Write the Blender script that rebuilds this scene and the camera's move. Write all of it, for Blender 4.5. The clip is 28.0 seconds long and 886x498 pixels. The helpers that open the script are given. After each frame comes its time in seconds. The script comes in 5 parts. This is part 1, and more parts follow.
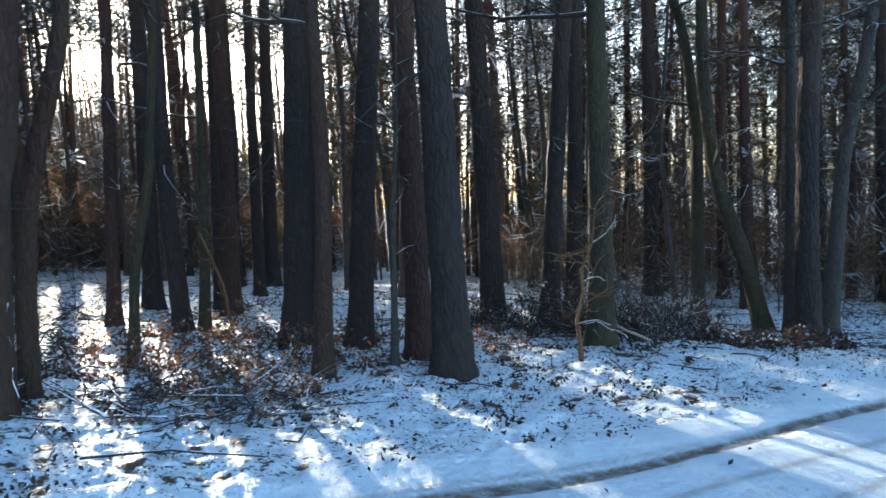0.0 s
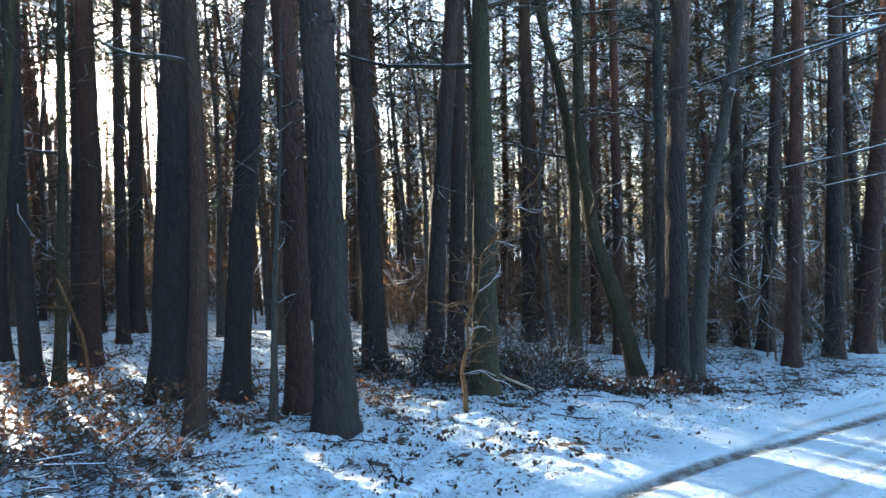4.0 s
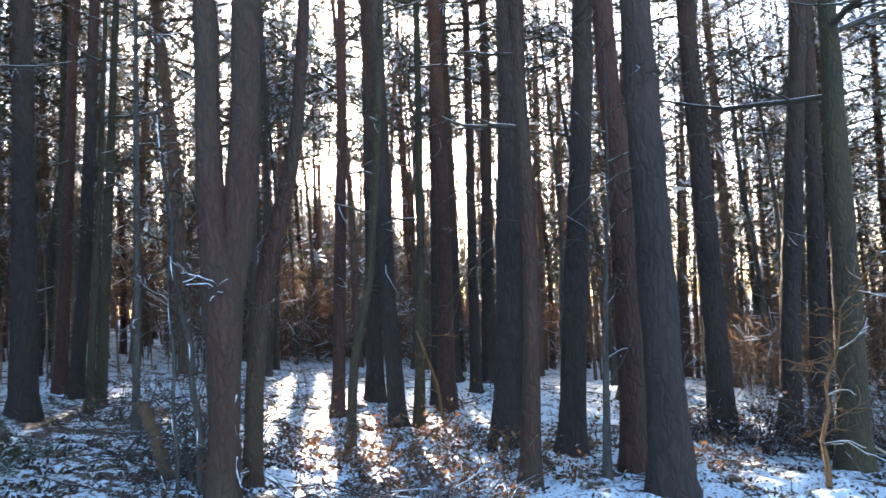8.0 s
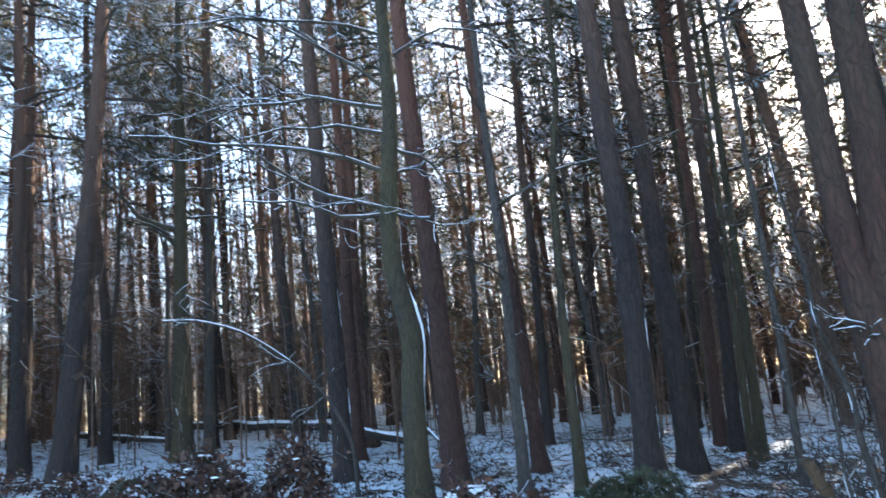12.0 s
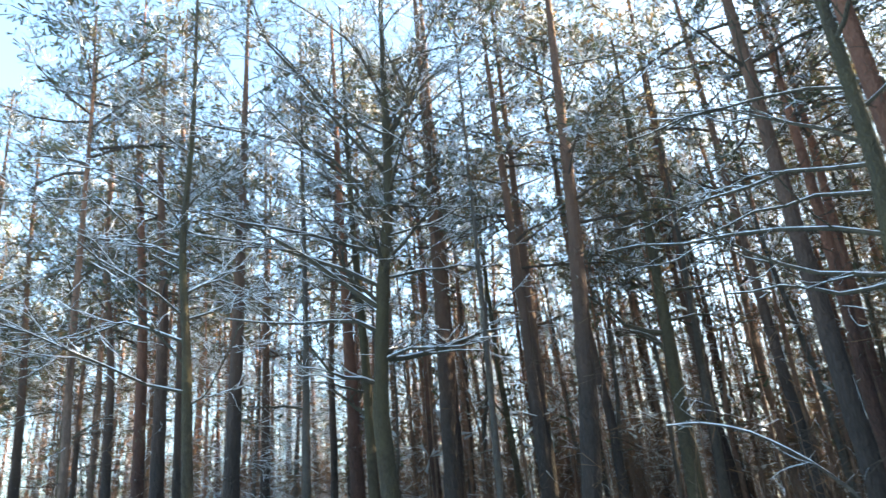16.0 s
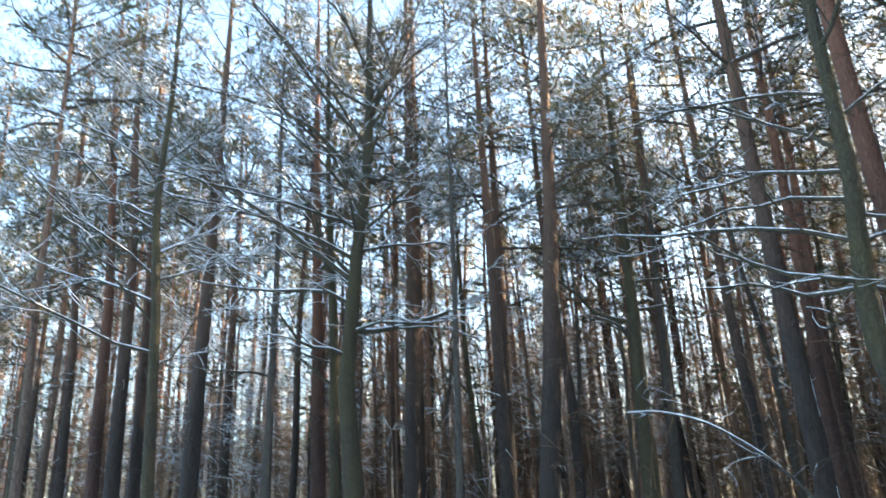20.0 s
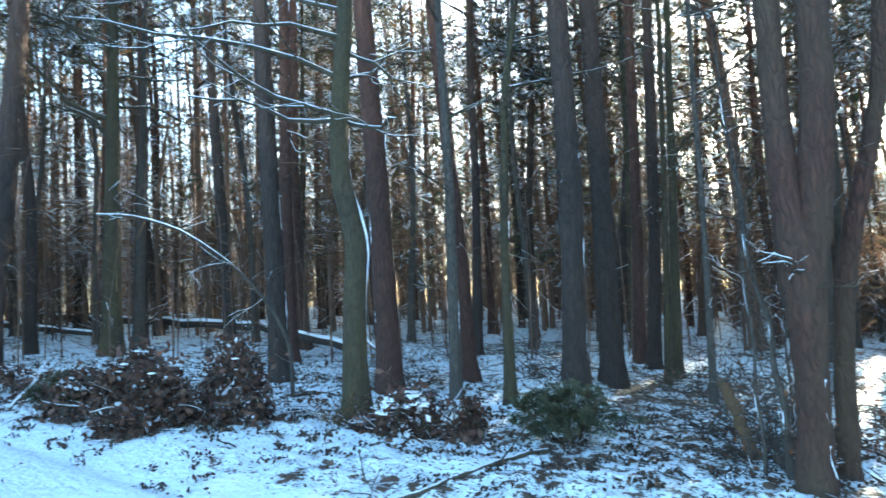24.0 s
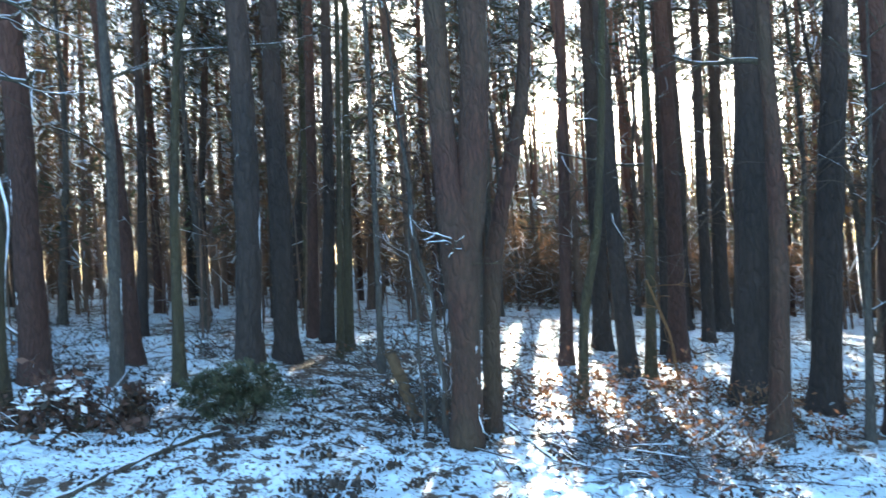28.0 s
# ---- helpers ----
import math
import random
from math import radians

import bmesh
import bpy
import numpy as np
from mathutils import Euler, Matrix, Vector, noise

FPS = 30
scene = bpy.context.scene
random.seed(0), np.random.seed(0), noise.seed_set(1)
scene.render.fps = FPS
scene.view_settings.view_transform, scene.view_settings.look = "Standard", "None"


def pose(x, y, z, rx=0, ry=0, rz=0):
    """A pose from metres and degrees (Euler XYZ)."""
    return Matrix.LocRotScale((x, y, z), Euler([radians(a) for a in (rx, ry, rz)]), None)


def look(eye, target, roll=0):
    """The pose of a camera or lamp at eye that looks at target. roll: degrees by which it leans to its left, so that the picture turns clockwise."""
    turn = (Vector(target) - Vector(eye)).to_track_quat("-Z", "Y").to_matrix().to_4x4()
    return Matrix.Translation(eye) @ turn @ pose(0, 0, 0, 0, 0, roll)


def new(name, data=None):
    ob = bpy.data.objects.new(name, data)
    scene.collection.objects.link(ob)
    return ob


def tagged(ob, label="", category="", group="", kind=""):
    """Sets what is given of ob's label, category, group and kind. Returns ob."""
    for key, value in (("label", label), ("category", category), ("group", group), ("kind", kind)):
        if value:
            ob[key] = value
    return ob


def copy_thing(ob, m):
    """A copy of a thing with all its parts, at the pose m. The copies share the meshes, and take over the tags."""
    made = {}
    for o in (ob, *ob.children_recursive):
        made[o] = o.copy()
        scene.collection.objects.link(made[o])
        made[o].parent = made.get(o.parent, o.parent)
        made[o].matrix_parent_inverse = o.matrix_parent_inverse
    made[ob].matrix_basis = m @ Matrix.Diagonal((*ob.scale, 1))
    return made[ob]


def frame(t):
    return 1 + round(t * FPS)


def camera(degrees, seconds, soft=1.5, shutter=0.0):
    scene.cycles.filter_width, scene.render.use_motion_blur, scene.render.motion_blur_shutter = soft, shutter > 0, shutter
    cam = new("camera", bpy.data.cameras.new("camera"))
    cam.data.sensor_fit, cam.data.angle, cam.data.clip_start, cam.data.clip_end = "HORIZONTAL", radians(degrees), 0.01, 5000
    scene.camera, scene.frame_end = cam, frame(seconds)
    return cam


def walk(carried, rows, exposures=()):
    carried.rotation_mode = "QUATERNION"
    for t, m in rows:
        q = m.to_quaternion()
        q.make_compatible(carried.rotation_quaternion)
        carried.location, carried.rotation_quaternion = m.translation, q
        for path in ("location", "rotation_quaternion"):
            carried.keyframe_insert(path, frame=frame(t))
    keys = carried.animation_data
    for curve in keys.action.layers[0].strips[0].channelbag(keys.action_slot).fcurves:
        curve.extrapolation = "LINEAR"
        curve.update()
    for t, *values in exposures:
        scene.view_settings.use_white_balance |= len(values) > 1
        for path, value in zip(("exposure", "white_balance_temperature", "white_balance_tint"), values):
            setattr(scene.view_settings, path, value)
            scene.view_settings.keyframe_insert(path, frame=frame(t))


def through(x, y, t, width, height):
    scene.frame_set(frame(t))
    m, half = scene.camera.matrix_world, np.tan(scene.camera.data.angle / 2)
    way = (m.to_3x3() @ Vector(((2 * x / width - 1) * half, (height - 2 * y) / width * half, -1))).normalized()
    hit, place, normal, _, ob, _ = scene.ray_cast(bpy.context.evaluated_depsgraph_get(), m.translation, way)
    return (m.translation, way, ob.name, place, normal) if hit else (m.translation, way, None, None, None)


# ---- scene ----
cam = camera(61.05, 28.0, soft=1.5, shutter=0.5)

# seconds, place, heading (clockwise from +y), pitch, roll
ROWS = [
(0, -0.082, -0.182, 1.514, 15.96, -3.53, -3.02),
(0.5, -0.089, -0.178, 1.524, 18.19, -3.22, -3.10),
(1, -0.092, -0.158, 1.521, 20.30, -2.14, -3.45),
(1.5, -0.090, -0.133, 1.522, 22.51, -1.48, -3.63),
(2, -0.094, -0.112, 1.522, 25.28, -1.37, -3.17),
(2.5, -0.098, -0.087, 1.529, 27.66, -1.34, -2.96),
(4.5, -0.119, 0.039, 1.601, 23.48, -0.60, -1.47),
(5, -0.115, 0.058, 1.599, 19.45, -0.99, -2.00),
(5.5, -0.108, 0.080, 1.598, 15.76, -1.21, -1.98),
(6, -0.103, 0.089, 1.594, 11.82, -0.62, -2.16),
(6.5, -0.086, 0.073, 1.577, 8.25, 0.30, -1.83),
(7, -0.032, 0.045, 1.574, 4.60, 1.26, -2.00),
(7.5, 0.006, 0.017, 1.567, 1.69, 2.81, -2.44),
(8, 0.090, -0.042, 1.560, -0.62, 4.50, -2.60),
(8.5, 0.099, -0.055, 1.550, -3.98, 4.48, -2.45),
(9, 0.118, -0.049, 1.542, -9.74, 4.47, -3.15),
(9.5, 0.100, 0.022, 1.536, -17.22, 4.48, -3.97),
(10, 0.086, 0.053, 1.550, -24.41, 5.15, -5.71),
(10.5, 0.052, 0.090, 1.564, -31.09, 6.33, -6.28),
(11, 0.004, 0.119, 1.583, -36.48, 8.16, -6.90),
(11.5, -0.035, 0.122, 1.609, -41.58, 9.71, -6.70),
(12, 0.034, 0.079, 1.590, -46.02, 11.69, -5.98),
(12.5, 0.026, 0.071, 1.597, -48.53, 13.49, -5.89),
(13, 0.002, 0.073, 1.619, -53.40, 16.26, -5.06),
(13.5, -0.044, 0.088, 1.641, -60.08, 17.54, -5.02),
(15.5, 0.027, 0.053, 1.590, -78.36, 20.70, -5.67),
(16, 0.016, 0.051, 1.596, -81.94, 22.77, -5.14),
(16.5, 0.006, 0.048, 1.601, -84.91, 22.61, -4.22),
(17, 0.009, 0.032, 1.598, -87.70, 22.50, -3.41),
(17.5, 0.013, 0.021, 1.597, -88.56, 22.36, -3.46),
(18, 0.017, 0.022, 1.592, -88.48, 24.06, -3.36),
(18.5, 0.026, 0.023, 1.588, -88.09, 25.43, -3.02),
(19, 0.047, 0.015, 1.579, -86.27, 25.16, -2.61),
(19.5, 0.055, -0.011, 1.583, -83.04, 23.50, -1.95),
(20, 0.066, -0.039, 1.601, -79.68, 20.80, -2.27),
(20.5, 0.065, -0.115, 1.611, -75.29, 17.77, -2.25),
(21, 0.037, -0.178, 1.651, -67.65, 13.14, -1.92),
(21.5, -0.004, -0.204, 1.656, -61.23, 8.80, -2.33),
(22, -0.012, -0.177, 1.646, -56.06, 6.30, -2.65),
(22.5, -0.009, -0.167, 1.640, -52.36, 5.67, -2.95),
(24.5, -0.032, -0.036, 1.622, -37.49, 3.75, -2.82),
(25, -0.039, -0.031, 1.618, -33.72, 3.06, -2.53),
(25.5, -0.018, -0.042, 1.626, -31.10, 2.76, -2.55),
(26, -0.025, -0.050, 1.633, -28.68, 2.71, -3.01),
(26.5, -0.033, -0.058, 1.642, -26.11, 2.61, -3.36),
(27, -0.040, -0.065, 1.638, -23.35, 2.83, -3.65),
(27.5, -0.043, -0.055, 1.640, -20.53, 2.56, -4.10),
(28, -0.044, -0.057, 1.641, -17.10, 1.15, -3.48)
]


def aim(x, y, z, yaw, pitch, roll):
    a, b = radians(yaw), radians(pitch)
    way = Vector((math.sin(a) * math.cos(b), math.cos(a) * math.cos(b), math.sin(b)))
    return look((x, y, z), Vector((x, y, z)) + way, roll)


walk(cam, [(row[0], aim(*row[1:])) for row in ROWS],
     exposures=((0.0, 2.4, 6400, 7), (2.5, 2.4, 6250, 4), (5.0, 2.95, 6500, 9), (8.0, 3.2, 6650, 15), (11.0, 3.2, 6650, 13), (13.5, 3.3, 7000, 13),
                (16.0, 3.2, 7400, 5), (20.0, 3.25, 7600, 8), (21.5, 3.9, 7100, -10), (22.5, 3.85, 6900, -6), (24.5, 3.55, 6350, 0), (28.0, 3.45, 6350, 3)))

# ---- sky and sun ----
SUN_AZ, SUN_EL = -9.2, 13.0
world = bpy.data.worlds.new("sky")
scene.world = world
world.use_nodes = True
wn = world.node_tree.nodes
sky = wn.new("ShaderNodeTexSky")
sky.sky_type = "NISHITA"
sky.sun_disc = False
sky.sun_elevation, sky.sun_rotation = radians(SUN_EL), radians(SUN_AZ)
sky.air_density, sky.dust_density, sky.ozone_density = 1.0, 2.2, 3.0
wn["Background"].inputs["Strength"].default_value = 0.15
world.node_tree.links.new(sky.outputs["Color"], wn["Background"].inputs["Color"])
SUN_WAY = Vector((math.sin(radians(SUN_AZ)) * math.cos(radians(SUN_EL)),
                  math.cos(radians(SUN_AZ)) * math.cos(radians(SUN_EL)), math.sin(radians(SUN_EL))))
lamp = bpy.data.lights.new("sun", "SUN")
lamp.energy, lamp.angle, lamp.color = 5.0, radians(0.5), (1.0, 0.86, 0.68)
sun = new("sun", lamp)
sun.matrix_world = look(SUN_WAY * 200, (0, 0, 0))


# ---- materials ----
def material(name, rough=0.8):
    m = bpy.data.materials.new(name)
    m.use_nodes = True
    b = m.node_tree.nodes["Principled BSDF"]
    b.inputs["Roughness"].default_value = rough
    return m, m.node_tree.nodes, m.node_tree.links, b


def noise_node(n, l, coord, scale, detail=4, rough=0.6, stretch=None):
    t = n.new("ShaderNodeTexNoise")
    t.inputs["Scale"].default_value, t.inputs["Detail"].default_value, t.inputs["Roughness"].default_value = scale, detail, rough
    if stretch:
        mp = n.new("ShaderNodeMapping")
        mp.inputs["Scale"].default_value = stretch
        l.new(coord, mp.inputs["Vector"])
        coord = mp.outputs["Vector"]
    l.new(coord, t.inputs["Vector"])
    return t.outputs["Fac"]


def ramp(n, l, fac, stops):
    r = n.new("ShaderNodeValToRGB")
    els = r.color_ramp.elements
    while len(els) < len(stops):
        els.new(0.5)
    for e, (p, c) in zip(els, stops):
        e.position = p
        e.color = (*c, 1) if len(c) == 3 else c
    l.new(fac, r.inputs["Fac"])
    return r.outputs["Color"]


def mix(n, l, fac, a, b):
    m = n.new("ShaderNodeMix")
    m.data_type = "RGBA"
    for sock, v in ((m.inputs["Factor"], fac), (m.inputs["A"], a), (m.inputs["B"], b)):
        if hasattr(v, "links"):
            l.new(v, sock)
        elif isinstance(v, tuple):
            sock.default_value = (*v, 1)
        else:
            sock.default_value = v
    return m.outputs["Result"]


def maths(n, l, op, a, b=0.0, clamp=False):
    m = n.new("ShaderNodeMath")
    m.operation, m.use_clamp = op, clamp
    for sock, v in zip(m.inputs, (a, b)):
        if hasattr(v, "links"):
            l.new(v, sock)
        else:
            sock.default_value = v
    return m.outputs["Value"]


def bump(n, l, bsdf, height, strength=0.5, distance=0.02):
    b = n.new("ShaderNodeBump")
    b.inputs["Strength"].default_value, b.inputs["Distance"].default_value = strength, distance
    l.new(height, b.inputs["Height"])
    l.new(b.outputs["Normal"], bsdf.inputs["Normal"])


def coords(n):
    return n.new("ShaderNodeTexCoord").outputs["Object"]


def snow_top(n, l, base, co, amount=0.62, scale=9.0):
    """Snow lying on what faces up."""
    sep = n.new("ShaderNodeSeparateXYZ")
    l.new(n.new("ShaderNodeNewGeometry").outputs["Normal"], sep.inputs["Vector"])
    ragged = maths(n, l, "MULTIPLY", noise_node(n, l, co, scale, 3), 0.5)
    fac = maths(n, l, "MULTIPLY", maths(n, l, "SUBTRACT", maths(n, l, "ADD", sep.outputs["Z"], ragged), amount + 0.25), 8.0, True)
    return mix(n, l, fac, base, (0.82, 0.86, 0.92))


def bark(name, dark, light, top=None, scale=1.0, snow=0.0, moss=None):
    m, n, l, b = material(name, 0.9)
    co = coords(n)
    plates = n.new("ShaderNodeTexVoronoi")
    plates.feature = "DISTANCE_TO_EDGE"
    plates.inputs["Scale"].default_value = 16.0 * scale
    mp = n.new("ShaderNodeMapping")
    mp.inputs["Scale"].default_value = (1.0, 1.0, 0.2)
    warp = n.new("ShaderNodeVectorMath")
    warp.operation = "ADD"
    nz = n.new("ShaderNodeTexNoise")
    nz.inputs["Scale"].default_value = 5.0
    l.new(co, nz.inputs["Vector"])
    sc = n.new("ShaderNodeVectorMath")
    sc.operation = "SCALE"
    sc.inputs["Scale"].default_value = 0.12
    l.new(nz.outputs["Color"], sc.inputs[0])
    l.new(co, warp.inputs[0])
    l.new(sc.outputs["Vector"], warp.inputs[1])
    l.new(warp.outputs["Vector"], mp.inputs["Vector"])
    l.new(mp.outputs["Vector"], plates.inputs["Vector"])
    crack = ramp(n, l, plates.outputs["Distance"], ((0.0, (0, 0, 0)), (0.22, (1, 1, 1))))
    grain = noise_node(n, l, co, 34.0 * scale, 5, 0.7, (1, 1, 0.25))
    big = noise_node(n, l, co, 1.3, 3, 0.6, (1, 1, 0.5))
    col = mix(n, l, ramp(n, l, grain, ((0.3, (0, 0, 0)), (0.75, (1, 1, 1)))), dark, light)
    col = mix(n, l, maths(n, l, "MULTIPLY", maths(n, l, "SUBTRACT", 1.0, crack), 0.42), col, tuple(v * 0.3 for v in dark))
    if moss:
        col = mix(n, l, ramp(n, l, big, ((0.38, (0, 0, 0)), (0.62, (0.8, 0.8, 0.8)))), col, moss)
    else:
        col = mix(n, l, ramp(n, l, big, ((0.35, (0, 0, 0)), (0.7, (0.5, 0.5, 0.5)))), col, light)
    if top:
        sep = n.new("ShaderNodeSeparateXYZ")
        l.new(co, sep.inputs["Vector"])
        h = maths(n, l, "ADD", sep.outputs["Z"], maths(n, l, "MULTIPLY", big, 4.0))
        fac = n.new("ShaderNodeMapRange")
        fac.inputs["From Min"].default_value, fac.inputs["From Max"].default_value = 5.0, 10.0
        l.new(h, fac.inputs["Value"])
        col = mix(n, l, fac.outputs["Result"], col, mix(n, l, grain, tuple(v * 0.55 for v in top), top))
    if snow:
        col = snow_top(n, l, col, co, snow)
    l.new(col, b.inputs["Base Color"])
    bump(n, l, b, maths(n, l, "ADD", crack, maths(n, l, "MULTIPLY", grain, 0.5)), 0.65, 0.025)
    return m


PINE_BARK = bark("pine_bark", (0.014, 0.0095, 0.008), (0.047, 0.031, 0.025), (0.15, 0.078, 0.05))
RED_BARK = bark("red_pine_bark", (0.024, 0.011, 0.008), (0.085, 0.036, 0.025), (0.22, 0.09, 0.052), 1.2)
GREEN_BARK = bark("mossy_bark", (0.022, 0.016, 0.01), (0.075, 0.056, 0.03), None, 1.5, 0.0, (0.06, 0.047, 0.018))
# Paler pine bark: sunlit rims deep in the wood put into the colour.
FAR_BARK = bark("lightened_pine_bark", (0.06, 0.038, 0.028), (0.2, 0.125, 0.09), (0.26, 0.13, 0.08), 1.0)
GREY_BARK = bark("grey_bark", (0.03, 0.025, 0.02), (0.11, 0.09, 0.075), None, 1.6)
RUST_BARK = bark("rusty_bark", (0.026, 0.011, 0.007), (0.1, 0.036, 0.022), None, 1.3, 0.0, (0.055, 0.036, 0.02))
TWIG = bark("twig_bark", (0.03, 0.022, 0.016), (0.1, 0.07, 0.05), None, 3.0, 0.7)
LIMB = bark("snowy_limb_bark", (0.03, 0.025, 0.016), (0.1, 0.08, 0.05), None, 2.0, 0.82)
# Twig bark with the gold of low sunlight put into its colour.
GOLD_TWIG = bark("sunlit_gold_twig_bark", (0.1, 0.05, 0.022), (0.33, 0.17, 0.07), None, 3.0, 0.95)
TAN_TWIG = bark("tan_twig_bark", (0.06, 0.036, 0.02), (0.2, 0.12, 0.06), None, 3.0, 0.9)
PALE_WOOD = bark("pale_dead_wood", (0.3, 0.22, 0.14), (0.62, 0.5, 0.36), None, 2.0, 0.8)


def island_colours(name, stops, rough=0.6, through=0.25):
    m, n, l, b = material(name, rough)
    geo = n.new("ShaderNodeNewGeometry")
    info = n.new("ShaderNodeObjectInfo")
    v = maths(n, l, "FRACT", maths(n, l, "ADD", geo.outputs["Random Per Island"], maths(n, l, "MULTIPLY", info.outputs["Random"], 0.13)))
    r = n.new("ShaderNodeValToRGB")
    r.color_ramp.interpolation = "CONSTANT"
    els = r.color_ramp.elements
    while len(els) < len(stops):
        els.new(0.5)
    for e, (p, c) in zip(els, stops):
        e.position, e.color = p, (*c, 1)
    l.new(v, r.inputs["Fac"])
    col = mix(n, l, maths(n, l, "MULTIPLY", noise_node(n, l, coords(n), 30, 3), 0.5), r.outputs["Color"], (0.05, 0.04, 0.03))
    l.new(col, b.inputs["Base Color"])
    if through:
        tr = n.new("ShaderNodeBsdfTranslucent")
        l.new(col, tr.inputs["Color"])
        ms = n.new("ShaderNodeMixShader")
        ms.inputs["Fac"].default_value = through
        l.new(b.outputs["BSDF"], ms.inputs[1])
        l.new(tr.outputs["BSDF"], ms.inputs[2])
        l.new(ms.outputs["Shader"], n["Material Output"].inputs["Surface"])
    return m


NEEDLES = island_colours("snowy_pine_needles", ((0.0, (0.045, 0.065, 0.035)), (0.2, (0.08, 0.1, 0.05)), (0.38, (0.13, 0.1, 0.05)),
                                                (0.6, (0.72, 0.8, 0.88)), (0.77, (0.34, 0.4, 0.45)), (0.9, (0.24, 0.14, 0.06))), 0.6, 0.38)
GREEN_NEEDLES = island_colours("young_conifer_needles", ((0.0, (0.045, 0.065, 0.035)), (0.4, (0.08, 0.1, 0.05)), (0.72, (0.12, 0.1, 0.055)), (0.94, (0.6, 0.65, 0.7))))
DEAD_LEAVES = island_colours("dead_brown_leaves", ((0.0, (0.17, 0.077, 0.042)), (0.3, (0.27, 0.12, 0.06)), (0.55, (0.085, 0.045, 0.027)), (0.8, (0.33, 0.17, 0.085)), (0.95, (0.75, 0.78, 0.82))), 0.7, 0.4)
# Dark dead leaves, deepened further to stand for shade on the heaps.
DARK_LEAVES = island_colours("shade_darkened_heap_leaves", ((0.0, (0.06, 0.028, 0.021)), (0.3, (0.12, 0.053, 0.036)), (0.55, (0.035, 0.025, 0.018)), (0.76, (0.17, 0.082, 0.054)), (0.95, (0.7, 0.75, 0.82))), 0.7, 0.25)
UNDERGROWTH = island_colours("brown_undergrowth", ((0.0, (0.17, 0.1, 0.06)), (0.3, (0.25, 0.15, 0.09)), (0.55, (0.12, 0.085, 0.055)), (0.8, (0.32, 0.17, 0.09)), (0.9, (0.75, 0.78, 0.84))), 0.8, 0.4)
# Snow on twigs, brightened further to stand for haze among far trees.
FROST_HAZE = island_colours("frosted_hazy_twigs", ((0.0, (0.2, 0.17, 0.15)), (0.2, (0.6, 0.66, 0.72)), (0.6, (0.22, 0.17, 0.14)), (0.75, (0.76, 0.82, 0.88))), 0.8, 0.3)
LITTER = island_colours("leaf_litter", ((0.0, (0.035, 0.022, 0.015)), (0.4, (0.06, 0.036, 0.022)), (0.7, (0.022, 0.017, 0.013)), (0.92, (0.13, 0.08, 0.045))), 0.8, 0.1)


def make_snow():
    m, n, l, b = material("snow", 0.55)
    co = n.new("ShaderNodeNewGeometry").outputs["Position"]
    att = n.new("ShaderNodeAttribute")
    att.attribute_name = "litter"
    fine = noise_node(n, l, co, 6.5, 6, 0.68, (1.0, 1.0, 0.2))
    mid = noise_node(n, l, co, 2.2, 4, 0.6)
    v = maths(n, l, "ADD", maths(n, l, "MULTIPLY", fine, 0.75), maths(n, l, "MULTIPLY", mid, 0.4))
    v = maths(n, l, "ADD", v, maths(n, l, "MULTIPLY", att.outputs["Fac"], 0.22))
    speck = noise_node(n, l, co, 27.0, 3, 0.55)
    sv = maths(n, l, "ADD", maths(n, l, "ADD", speck, maths(n, l, "MULTIPLY", mid, 0.16)), maths(n, l, "MULTIPLY", att.outputs["Fac"], 0.16))
    fac = maths(n, l, "MAXIMUM", ramp(n, l, v, ((0.632, (0, 0, 0)), (0.66, (1, 1, 1)))), ramp(n, l, sv, ((0.665, (0, 0, 0)), (0.69, (0.9, 0.9, 0.9)))))
    soil = mix(n, l, noise_node(n, l, co, 26, 4), (0.03, 0.02, 0.014), (0.13, 0.08, 0.048))
    white = mix(n, l, noise_node(n, l, co, 5, 4), (0.66, 0.8, 0.88), (0.8, 0.9, 0.94))
    trk = n.new("ShaderNodeAttribute")
    trk.attribute_name = "track"
    tf = maths(n, l, "MULTIPLY", trk.outputs["Fac"], ramp(n, l, noise_node(n, l, co, 7.0, 5, 0.7), ((0.3, (0.35, 0.35, 0.35)), (0.55, (1, 1, 1)))), True)
    col = mix(n, l, fac, white, soil)
    col = mix(n, l, tf, col, mix(n, l, noise_node(n, l, co, 14, 4), (0.07, 0.052, 0.036), (0.22, 0.18, 0.14)))
    l.new(col, b.inputs["Base Color"])
    b.inputs["Subsurface Weight"].default_value = 0.0
    h = maths(n, l, "SUBTRACT", noise_node(n, l, co, 13, 5, 0.6), maths(n, l, "MULTIPLY", fac, 0.35))
    bump(n, l, b, h, 1.0, 0.08)
    return m


SNOW = make_snow()


def make_loose_snow():
    m, n, l, b = material("lying_snow", 0.6)
    co = coords(n)
    l.new(mix(n, l, noise_node(n, l, co, 12, 4), (0.76, 0.82, 0.9), (0.9, 0.92, 0.95)), b.inputs["Base Color"])
    bump(n, l, b, noise_node(n, l, co, 40, 4), 0.5, 0.01)
    return m


LOOSE_SNOW = make_loose_snow()


